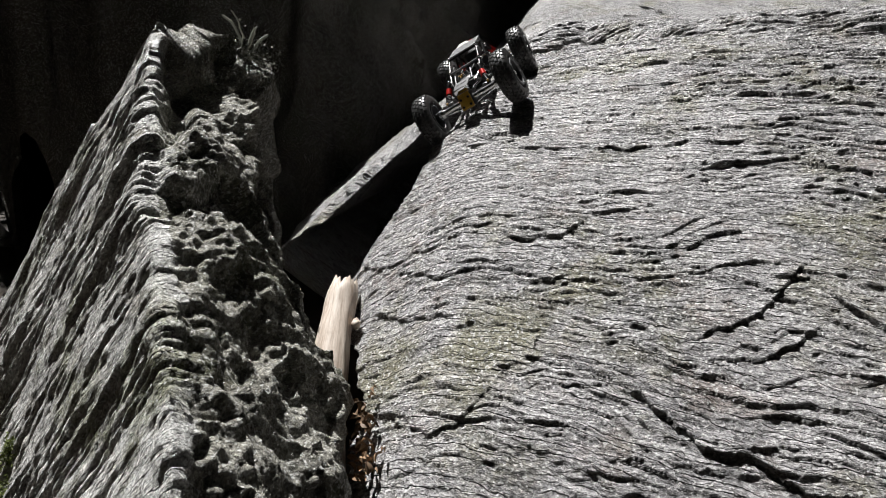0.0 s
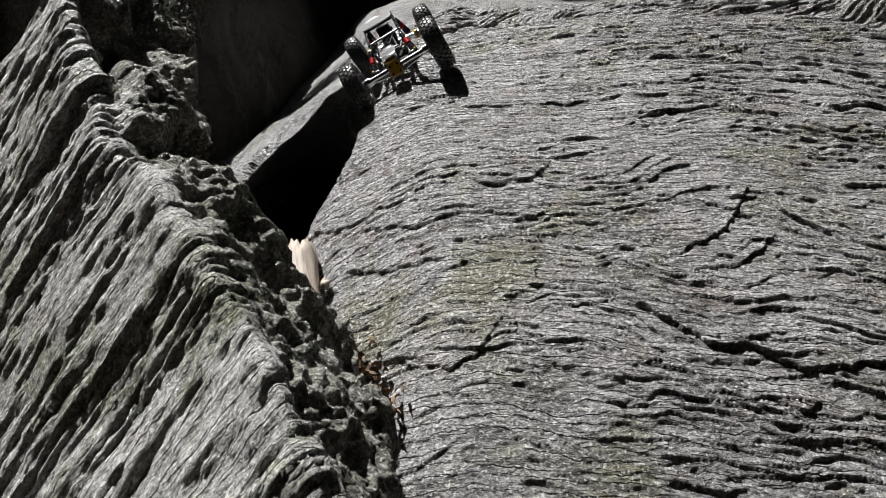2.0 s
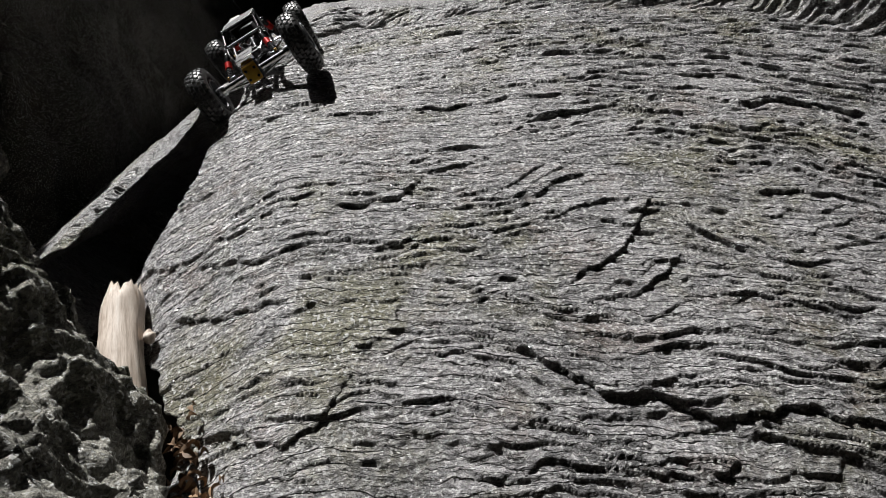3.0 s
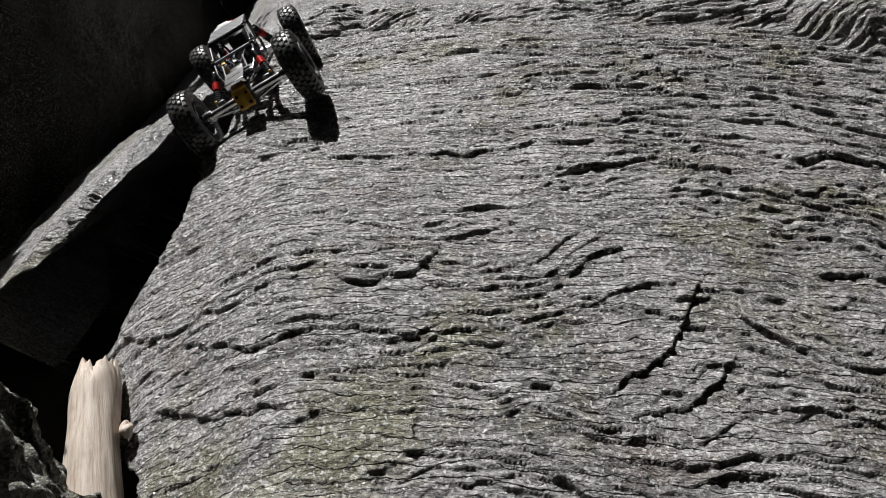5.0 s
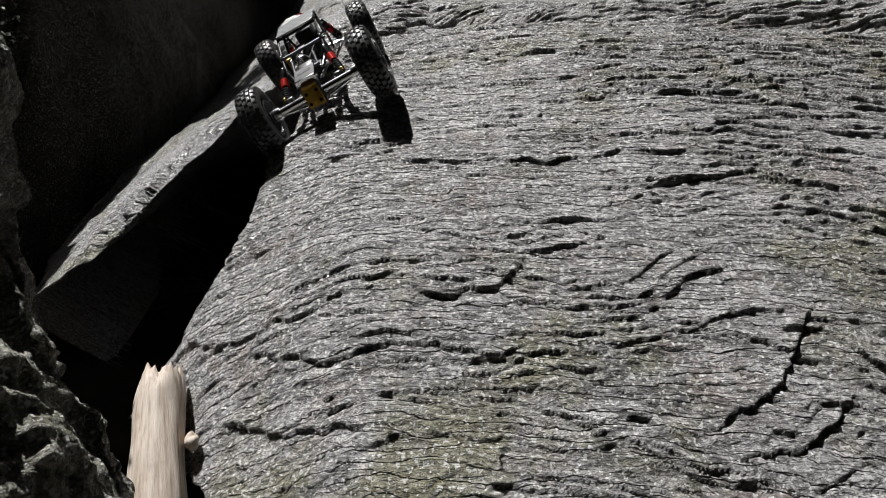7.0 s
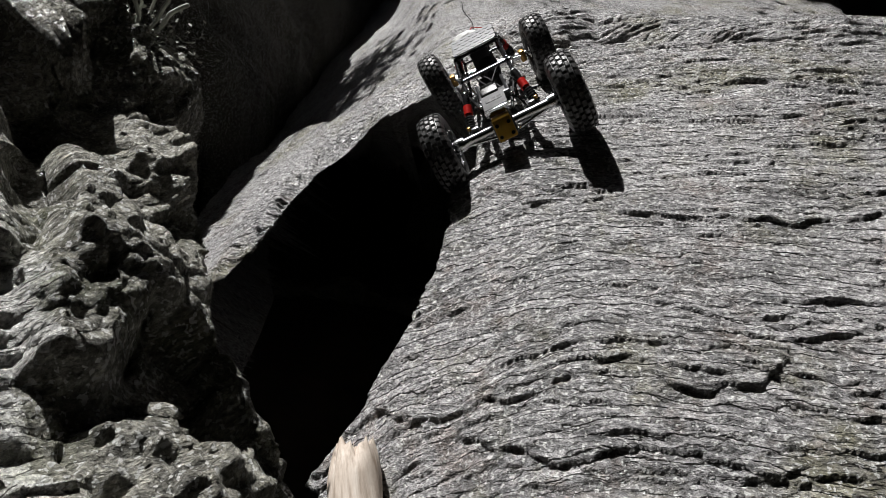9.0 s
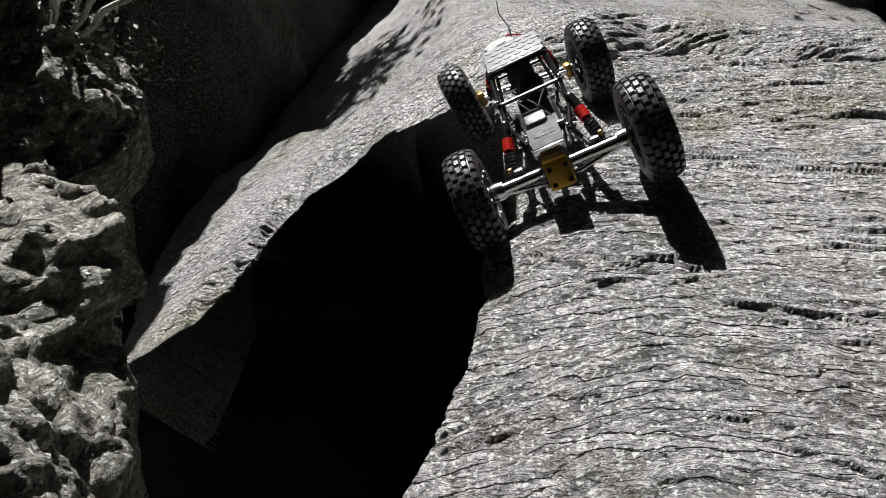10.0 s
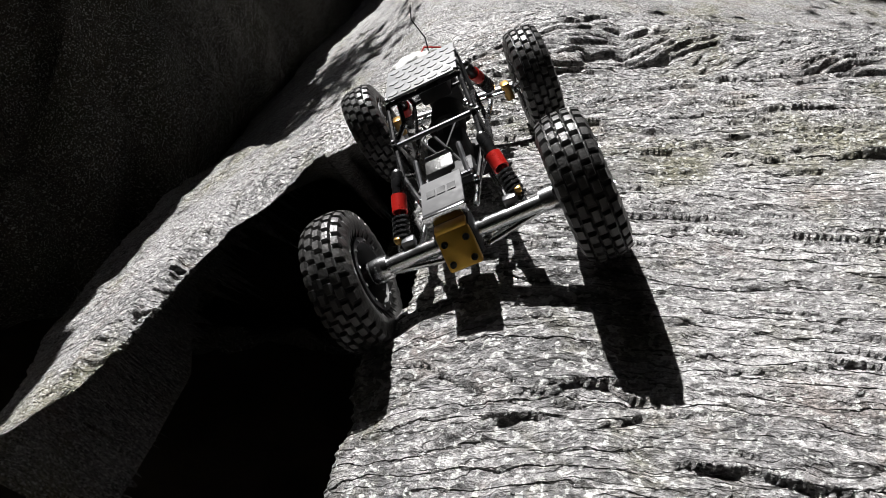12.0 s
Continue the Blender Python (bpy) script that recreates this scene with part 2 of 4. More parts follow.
def left_line(y):
    """x of the slab's left edge, where the dark hollow begins."""
    return np.interp(y, [0.2, 0.88, 1.0, 1.08, 1.15, 1.2, 1.25, 1.285, 1.315, 1.33, 1.345, 1.37, 1.4, 1.43, 1.46, 1.5, 1.54, 1.57, 1.62, 1.68, 1.8, 1.95, 2.1, 2.2], [0.3, 0.10, 0.08, 0.06, 0.035, 0.02, -0.01, -0.05, -0.072, -0.045, 0.0, 0.025, 0.05, 0.064, 0.08, 0.096, 0.108, 0.116, 0.138, 0.163, 0.175, 0.175, 0.14, 0.05])


def jag_line(x):
    """y of the flank's ragged near edge."""
    return np.interp(x, [-0.5, -0.42, -0.35, -0.29, -0.25, -0.2, -0.16, -0.11, -0.05, 0.01, 0.05, 0.11, 0.16, 0.2], [1.97, 1.96, 1.93, 1.95, 2.02, 2.12, 2.19, 2.28, 2.27, 2.25, 2.2, 2.12, 2.03, 1.9]) + 0.022 * fbm(x * 19, 0 * x, octaves=5, seed=9)


def hollow(x, y):
    wob = 0.006 * fbm(x * 14, y * 14, octaves=4, seed=5) + 0.010 * np.round(2.5 * vnoise(0 * x, y * 16, seed=6)) / 2.5
    return smooth(0, 0.02, left_line(y) + wob - x) * smooth(0, 0.02, jag_line(x) - y)


def broken_off(x, y):
    """1 where the flank has broken away on its left."""
    line = np.interp(y, [1.9, 2.1, 2.4, 2.8, 3.05, 3.5, 4.6, 6.4], [-0.40, -0.43, -0.47, -0.48, -0.42, -0.36, -0.2, 0.05])
    return smooth(0, 0.06, line + 0.015 * fbm(x * 9, y * 9, seed=15) - x) * smooth(1.80, 1.88, y)


def slab_height(x, y):
    wob = 0.012 * fbm(x * 14, y * 14, octaves=4, seed=5)
    s = slab_base(x, y)
    # the left shoulder rolls down
    shoulder = 0.2 - x
    s = s - (0.25 + 0.11 * smooth(1.5, 1.2, y)) * (shoulder + np.sqrt(shoulder * shoulder + 0.0025)) * smooth(2.15, 1.9, y)
    s = s - 0.02 * np.exp(-((x - 0.26) ** 2 + (y - 1.86) ** 2) / 0.012)
    up = softmin(flank_plane(x, y), upper_plane(x, y), 0.12)
    up = up - 0.08 * smooth(0, 0.05, y - np.interp(x, [-0.45, -0.3, -0.18, -0.01, 0.2, 0.4], [3.1, 3.0, 2.87, 2.52, 2.62, 2.74])) * smooth(0.35, 0.15, x)
    t = smooth(-0.03, 0.10, y - top_line(x) + 0.5 * wob)
    z = s * (1 - t) + np.minimum(up, s + 0.2 * t) * t
    z = z - 0.012 * t * smooth(0.3, 0.6, x) * smooth(0.5, 0.1, y - top_line(x))
    # the hollow between the slab and the flank
    jag = jag_line(x)
    z = z - 0.035 * smooth(0.10, 0.0, y - jag) * smooth(0.05, -0.05, x)
    inside = hollow(x, y)
    z = z * (1 - inside) + (0.02 + 0.06 * fbm(x * 5, y * 5, seed=3)) * inside
    # the flank breaks off on its left
    gone = broken_off(x, y)
    z = z * (1 - gone) + 0.0 * gone
    wander = 0.25 * fbm(x * 2.2, y * 2.2, octaves=4, seed=17)
    rim = np.maximum(np.maximum(smooth(2.3, 2.75, x + wander), smooth(6.2, 6.8, y + wander)), smooth(0.32, 0.14, y + 0.25 * wander))
    return z * (1 - rim) - 0.4 * rim


def slab_relief(x, y, z):
    u, v = 0.955 * x - 0.297 * y, 0.297 * x + 0.955 * y
    p = v + 0.05 * fbm(u * 2.0, v * 2.0, octaves=2, seed=21) + 0.010 * fbm(u * 9, v * 13, octaves=3, seed=22)
    out = 0.006 * fbm(u * 3, p * 6, octaves=2, seed=23) + 0.0016 * fbm(u * 11, p * 24, octaves=3, seed=24)
    # the low left part is smooth and lumpy, the upper and right parts are closely layered
    ribbed = smooth(-0.25, 0.35, 0.5 * fbm(u * 3.1, v * 4.2, octaves=2, seed=29) + 1.6 * (v - 1.5) + 0.9 * (u - 0.1))
    rough = 0.95 + 0.35 * ribbed
    calm = 1 - 0.5 * smooth(0.1, 0.45, fbm(u * 4, v * 8, octaves=2, seed=41)) * (1 - ribbed)
    for lam, amp, run, seed in ((0.036, 0.0024, 2.2, 31), (0.0205, 0.0028, 3.4, 32), (0.0125, 0.0027, 5.5, 33), (0.0078, 0.0018, 9.0, 34)):
        ph = p / lam + 0.9 * vnoise(u * 0.14 / lam, p * 0.35 / lam, seed=seed) + 0.16 * fbm(u * 0.55 / lam, p * 0.9 / lam, octaves=3, seed=seed + 5)
        layer = np.floor(ph)
        f = ph - layer
        rise = 0.0019 / lam
        step = np.where(f < rise, f / rise, (1 - f) / (1 - rise))
        mask = smooth(-0.25, 0.3, fbm(u * run, layer * 0.71 + 0.25 * f, octaves=3, seed=seed + 40) + 0.25 * ribbed + 0.0)
        out = out + amp * rough * calm * step * mask
    out = out + 0.0007 * fbm(u * 60, v * 110, octaves=3, seed=36)
    for pts, depth, width in GROOVES:
        near = (x > min(q[0] for q in pts) - 0.3) & (x < max(q[0] for q in pts) + 0.3) & (y > min(q[1] for q in pts) - 0.3) & (y < max(q[1] for q in pts) + 0.3)
        wx, wy = 0.004 * fbm(x[near] * 40, y[near] * 40, octaves=3, seed=2), 0.004 * fbm(x[near] * 40, y[near] * 40, octaves=3, seed=4)
        d, s = polyline_distance(x[near] + wx, y[near] + wy, pts)
        out[near] += 1.1 * np.where(s > 0, depth * np.exp(-d / width), -0.3 * depth * np.exp(-d / 0.004))
    return out


# cracks and ledges: the far side (left of the line's way) stands proud
GROOVES = [
    ([(0.099, 1.224), (0.176, 1.154), (0.213, 1.141), (0.253, 1.141), (0.3, 1.119), (0.354, 1.094)], 0.0035, 0.03),
    ([(0.068, 1.168), (0.131, 1.108), (0.205, 1.065)], 0.0035, 0.03),
    ([(0.593, 0.974), (0.651, 0.989), (0.678, 1.007), (0.713, 1.039)], 0.0032, 0.05),
    ([(0.614, 0.937), (0.669, 0.935), (0.709, 0.955)], 0.003, 0.03),
    ([(0.312, 1.177), (0.38, 1.166), (0.404, 1.181)], 0.003, 0.03),
    ([(0.723, 1.521), (0.801, 1.495), (0.897, 1.518)], 0.0035, 0.03),
    ([(0.708, 1.447), (0.78, 1.429), (0.865, 1.462)], 0.0035, 0.03),
    ([(0.526, 0.876), (0.568, 0.845), (0.648, 0.817), (0.684, 0.788), (0.781, 0.778), (0.878, 0.742)], 0.0045, 0.05),
    ([(0.126, 0.964), (0.209, 0.891), (0.247, 0.896), (0.268, 0.916)], 0.003, 0.03),
    ([(0.125, 1.554), (0.142, 1.55), (0.162, 1.534), (0.186, 1.498)], 0.003, 0.025),
    ([(0.198, 1.51), (0.213, 1.488), (0.251, 1.481), (0.287, 1.459)], 0.003, 0.025),
    ([(0.01, 1.334), (0.051, 1.276)], 0.003, 0.02),
]

def undercut(x, y, z):
    """The hollow's walls fall back under the slab and under the flank."""
    dl, dj = np.maximum(left_line(y) - x, 0), np.maximum(jag_line(x) - y, 0)
    k = (dj + 0.004) / (dj + dl + 0.008)
    h = hollow(x, y)
    return 0.6 * h * k + 0.5 * broken_off(x, y), h * (2.6 - 1.6 * k)


xs = spaced(-1.2, -0.40, 1.46, 3.0, 0.002, 1.06)
ys = spaced(0.1, 0.66, 2.2, 7.0, 0.002, 1.03)
# the hollow's floor is left out so the gap reads as deep shade
slab = sheet("boulder_slab", xs, ys, slab_height, MAT_SLAB, slab_relief, undercut, lambda x, y, z: (hollow(x, y) > 0.3) | (broken_off(x, y) > 0.35))
tagged(slab, "large tilted grey schist boulder with layered rippled surface", "boulder")


# ---- the ridge rock on the left ----
def ridge_faces(x, y):
    a = 0.606 + (0.704 * (x + 0.261) + 0.571 * (y - 0.866)) / 0.422
    b = 0.76 - 0.5 * (x + 0.2) + np.interp(y, [0.6, 1.1, 1.4, 1.7], [-0.06, 0.0, 0.10, 0.13])
    return a, b


def ridge_top(x, y, lump=0.0):
    """The layered face, the crest and the steeper shoulder that runs down to the nose."""
    a, b = ridge_faces(x, y)
    edge = np.interp(y, [0.4, 0.66, 0.9, 1.05, 1.2, 1.35, 1.5, 1.7], [0.04, 0.015, -0.02, -0.08, -0.14, -0.19, -0.25, -0.31]) + 0.015 * lump
    shoulder = ridge_faces(edge, y)[1] - 1.35 * (x - edge)
    return softmin(softmin(a, b + 0.024 * lump, 0.03), shoulder + 0.02 * lump, 0.04)


def ridge_height(x, y):
    lump = fbm(x * 7, y * 7, octaves=4, seed=51)
    z = ridge_top(x, y, lump)
    end = np.interp(y, [0.4, 0.62, 0.72, 0.82, 0.966, 1.03, 1.075, 1.11, 1.2, 1.35, 1.5, 1.7], [0.09, 0.1, 0.105, 0.11, 0.08, 0.045, 0.0, -0.05, -0.13, -0.185, -0.25, -0.31]) + 0.012 * lump
    z = softmin(z, z - 9.0 * (x - end), 0.03)
    z = softmin(z, 0.63 + 7.0 * (y - 0.47 - 0.02 * lump), 0.04)
    back = np.interp(x, [-0.8, -0.45, -0.36, -0.2], [1.37, 1.37, 1.6, 1.64])
    z = softmin(z, 0.95 + 5.0 * (back + 0.02 * lump - y), 0.05)
    return np.maximum(z, -0.5)


def ridge_relief(x, y, z):
    a, b = ridge_faces(x, y)
    right = smooth(0.05, 0.13, a - z)
    u = 0.491 * x + 0.033 * y + 0.87 * z
    p = -0.509 * x + 0.819 * y + 0.259 * z
    p = p + 0.007 * fbm(u * 4, p * 6, octaves=3, seed=61)
    out = 0.008 * fbm(u * 3, p * 12, octaves=3, seed=62)
    even = (1 - 0.75 * right) * (1 - 0.7 * smooth(0.0, 0.4, fbm(u * 4, p * 11, octaves=2, seed=68)))
    for lam, amp, run, seed in ((0.037, 0.0065, 2.5, 63), (0.017, 0.0042, 4.0, 64), (0.0082, 0.0022, 7.0, 65)):
        ph = p / lam + 0.5 * vnoise(u * 0.05 / lam, p * 0.4 / lam, seed=seed) + 0.06 * fbm(u * 1.1 / lam, p / lam, octaves=2, seed=seed + 3)
        layer = np.floor(ph)
        f = ph - layer
        plate = vnoise(u * run, layer * 1.73, seed=seed + 9)
        gap = np.minimum(f, 1 - f) * lam
        deep = smooth(-0.3, 0.5, vnoise(u * run * 1.7, np.round(ph) * 0.91, seed=seed + 19))
        out = out + even * (amp * 0.9 * plate + 0.5 * amp * (0.5 - f) - 1.3 * amp * deep * np.exp(-gap / 0.0022))
    out = out + 0.0022 * fbm(u * 40, p * 80, octaves=3, seed=66)
    lobe = np.abs(fbm(x * 4.5 + 3.1, y * 4.5, z * 4.5, octaves=2, seed=70))
    crag = fbm(x * 12, y * 12, z * 12, octaves=6, seed=71, gain=0.56)
    pit = smooth(0.25, 0.6, fbm(x * 30, y * 30, z * 30, octaves=3, seed=74))
    cave = smooth(-0.05, 0.25, fbm(x * 6.5 + 1.7, y * 6.5, z * 6.5, octaves=2, seed=76))
    crust = fbm(x * 75, y * 75, z * 75, octaves=3, seed=78)
    far = smooth(0.92, 1.12, y)
    return out + right * (far * (0.09 * lobe - 0.058 - 0.065 * cave) - 0.012 * (1 - far) + 0.014 * crag - 0.005 * pit + 0.0045 * crust)


ridge = sheet("ridge_rock", spaced(-1.5, -0.74, 0.14, 0.25, 0.003), spaced(-0.2, 0.38, 1.72, 2.0, 0.003), ridge_height, MAT_LEFT, ridge_relief, lambda x, y, z: (-0.45 * np.clip(ridge_top(x, y) - z - 0.03, 0, 0.7) * smooth(-0.35, -0.1, x) * smooth(0.62, 0.7, y), 0))
# faces right of the crest take the mossy colour with shade in it
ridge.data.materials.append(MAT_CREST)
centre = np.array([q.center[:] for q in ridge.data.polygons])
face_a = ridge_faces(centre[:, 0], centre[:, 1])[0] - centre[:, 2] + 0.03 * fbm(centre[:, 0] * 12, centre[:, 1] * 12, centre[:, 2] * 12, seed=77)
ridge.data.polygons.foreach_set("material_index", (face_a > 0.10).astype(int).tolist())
tagged(ridge, "upright grey schist rock with steep parallel layers and craggy crest", "rock")


# ---- dark boulders behind ----
def cave_height(x, y):
    h = 0.3 + 2.2 * smooth(0, 1.3, -0.35 - x + 0.32 * (y - 3.3)) + 0.35 * fbm(x * 1.3, y * 1.3, octaves=4, seed=81)
    h = h * smooth(-0.3, 0.0, x + 0.74 * (y - 0.06) - 0.29)
    return np.where(h > 0.45, h, -0.4) * smooth(-0.2, 0.3, y - 3.0 + 0.2 * fbm(x * 2, y * 2, seed=5))


def cave_relief(x, y, z):
    p = -0.6 * x + 0.75 * z
    return 0.06 * fbm(x * 5, y * 5, z * 5, octaves=4, seed=83) + 0.03 * np.abs(vnoise(p * 9, y * 2, x * 2, seed=84))


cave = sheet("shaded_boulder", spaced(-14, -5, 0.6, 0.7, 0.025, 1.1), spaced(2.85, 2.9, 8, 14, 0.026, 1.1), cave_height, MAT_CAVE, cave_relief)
tagged(cave, "massive boulder behind the slab, its deep shade put into the dark colour", "boulder")

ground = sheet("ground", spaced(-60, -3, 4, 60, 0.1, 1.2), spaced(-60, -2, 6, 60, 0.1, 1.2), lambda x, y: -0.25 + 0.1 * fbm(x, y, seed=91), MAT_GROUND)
tagged(ground, "forest soil between the rocks, toned darker to deepen the hollow's shade", "ground", kind="structure")


def sky_block_dome():
    """A dark dome added all round to block sky light, open only towards the sun."""
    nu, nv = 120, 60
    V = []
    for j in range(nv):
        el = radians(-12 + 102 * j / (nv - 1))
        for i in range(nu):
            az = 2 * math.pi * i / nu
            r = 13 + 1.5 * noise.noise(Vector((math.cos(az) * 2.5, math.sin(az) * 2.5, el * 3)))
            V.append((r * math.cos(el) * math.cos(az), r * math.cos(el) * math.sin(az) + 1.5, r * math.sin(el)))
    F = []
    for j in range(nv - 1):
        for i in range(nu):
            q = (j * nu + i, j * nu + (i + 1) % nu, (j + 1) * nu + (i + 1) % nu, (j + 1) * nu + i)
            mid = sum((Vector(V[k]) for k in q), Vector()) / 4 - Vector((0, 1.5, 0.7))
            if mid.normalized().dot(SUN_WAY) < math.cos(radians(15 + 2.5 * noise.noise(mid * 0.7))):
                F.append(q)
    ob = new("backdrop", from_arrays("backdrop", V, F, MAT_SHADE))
    return tagged(ob, "dark dome added round the place to block sky light", "backdrop", kind="structure")


sky_block_dome()

# ---- parts ----
MAT_CHROME = plain("polished_aluminium", (0.78, 0.79, 0.8), 0.22, 1.0, 0.06, 120)
MAT_GOLD = plain("gold_anodised", (0.72, 0.43, 0.07), 0.38, 0.55, 0.1, 90)
MAT_BRASS = plain("brass", (0.42, 0.25, 0.08), 0.35, 0.9, 0.15, 90)
MAT_BLACK = plain("black_gloss_paint", (0.012, 0.012, 0.013), 0.28, 0.0, 0.3, 80)
MAT_DARK = plain("dark_plastic", (0.02, 0.02, 0.022), 0.65, 0.0, 0.3, 90)
MAT_RED = plain("red_anodised", (0.6, 0.02, 0.015), 0.3, 0.35, 0.1, 90)
MAT_PLATE = plain("brushed_grey_plate", (0.11, 0.11, 0.113), 0.75, 0.0, 0.1, 150)
MAT_ROOF = plain("grey_roof_panel", (0.2, 0.203, 0.208), 0.5, 0.0, 0.12, 90)
MAT_WHITE = plain("white_cloth", (0.8, 0.8, 0.78), 0.8, 0.0, 0.06, 60)
MAT_STEEL = plain("dark_steel", (0.2, 0.2, 0.21), 0.35, 0.9, 0.15, 120)


def part(name, bm, mat, parent, label="", smooth_angle=40):
    me = bpy.data.meshes.new(name)
    bm.normal_update()
    bm.to_mesh(me)
    bm.free()
    me.materials.append(mat)
    me.polygons.foreach_set("use_smooth", [True] * len(me.polygons))
    me.set_sharp_from_angle(angle=radians(smooth_angle))
    ob = new(name, me)
    if parent is not None:
        ob.parent = parent
    return tagged(ob, label)


def add_box(bm, size, m=Matrix(), bevel=0.0):
    r = bmesh.ops.create_cube(bm, size=1.0, matrix=m @ Matrix.Diagonal((*size, 1)))
    if bevel:
        edges = list({e for v in r["verts"] for e in v.link_edges})
        bmesh.ops.bevel(bm, geom=edges, offset=bevel, segments=2, affect="EDGES", profile=0.5)


def add_tube(bm, pts, r, seg=10):
    """A round bar along a line of points, with rounded joints."""
    for a, b in zip(pts, pts[1:]):
        a, b = Vector(a), Vector(b)
        m = Matrix.Translation((a + b) / 2) @ (b - a).to_track_quat("Z", "Y").to_matrix().to_4x4()
        bmesh.ops.create_cone(bm, cap_ends=True, segments=seg, radius1=r, radius2=r, depth=(b - a).length, matrix=m)
    for p in pts:
        bmesh.ops.create_icosphere(bm, subdivisions=1, radius=r * 1.04, matrix=Matrix.Translation(p))


def add_lathe(bm, profile, seg=36, m=Matrix()):
    """profile: (x along the axle, radius)."""
    rings = []
    for x, r in profile:
        rings.append([bm.verts.new(m @ Vector((x, r * math.cos(2 * math.pi * i / seg), r * math.sin(2 * math.pi * i / seg)))) for i in range(seg)])
    for a, b in zip(rings, rings[1:]):
        for i in range(seg):
            bm.faces.new((a[i], a[(i + 1) % seg], b[(i + 1) % seg], b[i]))
    return rings


def along(a, b):
    a, b = Vector(a), Vector(b)
    return Matrix.Translation(a) @ (b - a).to_track_quat("X", "Z").to_matrix().to_4x4(), (b - a).length


def make_wheel(car):
    """A knobbly tyre on a spoked beadlock rim; its axle is x, outside at +x."""
    hub = new("wheel")
    hub.parent = car
    bm = bmesh.new()
    profile = [(-0.0155, 0.030), (-0.020, 0.034), (-0.0235, 0.042), (-0.0245, 0.048)]
    cols = 49
    for i in range(cols):
        x = -0.0225 + 0.045 * i / (cols - 1)
        profile.append((x, 0.0595 - 0.0055 * (abs(x) / 0.0225) ** 2.6))
    profile += [(0.0245, 0.048), (0.0235, 0.042), (0.020, 0.034), (0.0155, 0.030)]
    seg, around, across = 300, 30, 5
    rings = []
    for x, r in profile:
        row = (x + 0.0225) / 0.045 * across
        k = math.floor(row)
        ring = []
        for i in range(seg):
            lug = 0.0
            if 0 <= row <= across:
                k = min(k, across - 1)
                g = i * around / seg + (0.5 if k % 2 else 0.0)
                fx, fy = abs(row - k - 0.5), abs(g - math.floor(g) - 0.5)
                lug = 0.0042 * min(1.0, max(0.0, (0.44 - fx) / 0.08)) * min(1.0, max(0.0, (0.37 - fy) / 0.06))
            elif abs(x) > 0.024 and (i // 4) % 2:
                lug = 0.0012
            a = 2 * math.pi * i / seg
            ring.append(bm.verts.new((x * (1 + 6 * lug), (r + lug) * math.cos(a), (r + lug) * math.sin(a))))
        rings.append(ring)
    for a, b in zip(rings, rings[1:]):
        for i in range(seg):
            bm.faces.new((a[i], a[(i + 1) % seg], b[(i + 1) % seg], b[i]))
    part("tyre", bm, MAT_TYRE, hub, "black knobbly rubber tyre", 35)
    bm = bmesh.new()
    add_lathe(bm, [(0.013, 0.022), (0.019, 0.0235), (0.0225, 0.027), (0.0225, 0.034), (0.017, 0.036), (-0.017, 0.036), (-0.0225, 0.034), (-0.0225, 0.029), (-0.014, 0.027), (0.013, 0.026), (0.013, 0.022)], 40)
    rim = part("rim", bm, MAT_DARK, hub, "black beadlock rim")
    bm = bmesh.new()
    add_lathe(bm, [(0.0226, 0.0275), (0.0245, 0.0285), (0.0245, 0.0335), (0.0226, 0.0345)], 40)
    part("beadlock_ring", bm, MAT_PLATE, rim, "bright metal beadlock ring")
    for k in range(8):
        bm = bmesh.new()
        m = Matrix.Rotation(2 * math.pi * k / 8, 4, "X")
        add_box(bm, (0.004, 0.005, 0.019), m @ Matrix.Translation((0.014, 0, 0.0155)) @ Matrix.Rotation(0.2, 4, "Y"), 0.0008)
        part("spoke", bm, MAT_CHROME, rim, "bright metal spoke")
    for k in range(12):
        m = Matrix.Rotation(2 * math.pi * (k + 0.5) / 12, 4, "X")
        for x in (0.0252, -0.0232):
            bm = bmesh.new()
            bmesh.ops.create_cone(bm, cap_ends=True, segments=6, radius1=0.0016, radius2=0.0016, depth=0.002, matrix=m @ Matrix.Translation((x, 0, 0.031)) @ Matrix.Rotation(radians(90), 4, "Y"))
            part("rim_bolt", bm, MAT_CHROME, rim)
    bm = bmesh.new()
    add_lathe(bm, [(0.020, 0.0001), (0.020, 0.0045), (0.015, 0.0075), (-0.004, 0.0085), (-0.010, 0.0105), (-0.022, 0.0105), (-0.024, 0.0001)], 16)
    part("hub", bm, MAT_CHROME, hub, "bright metal hub")
    return hub


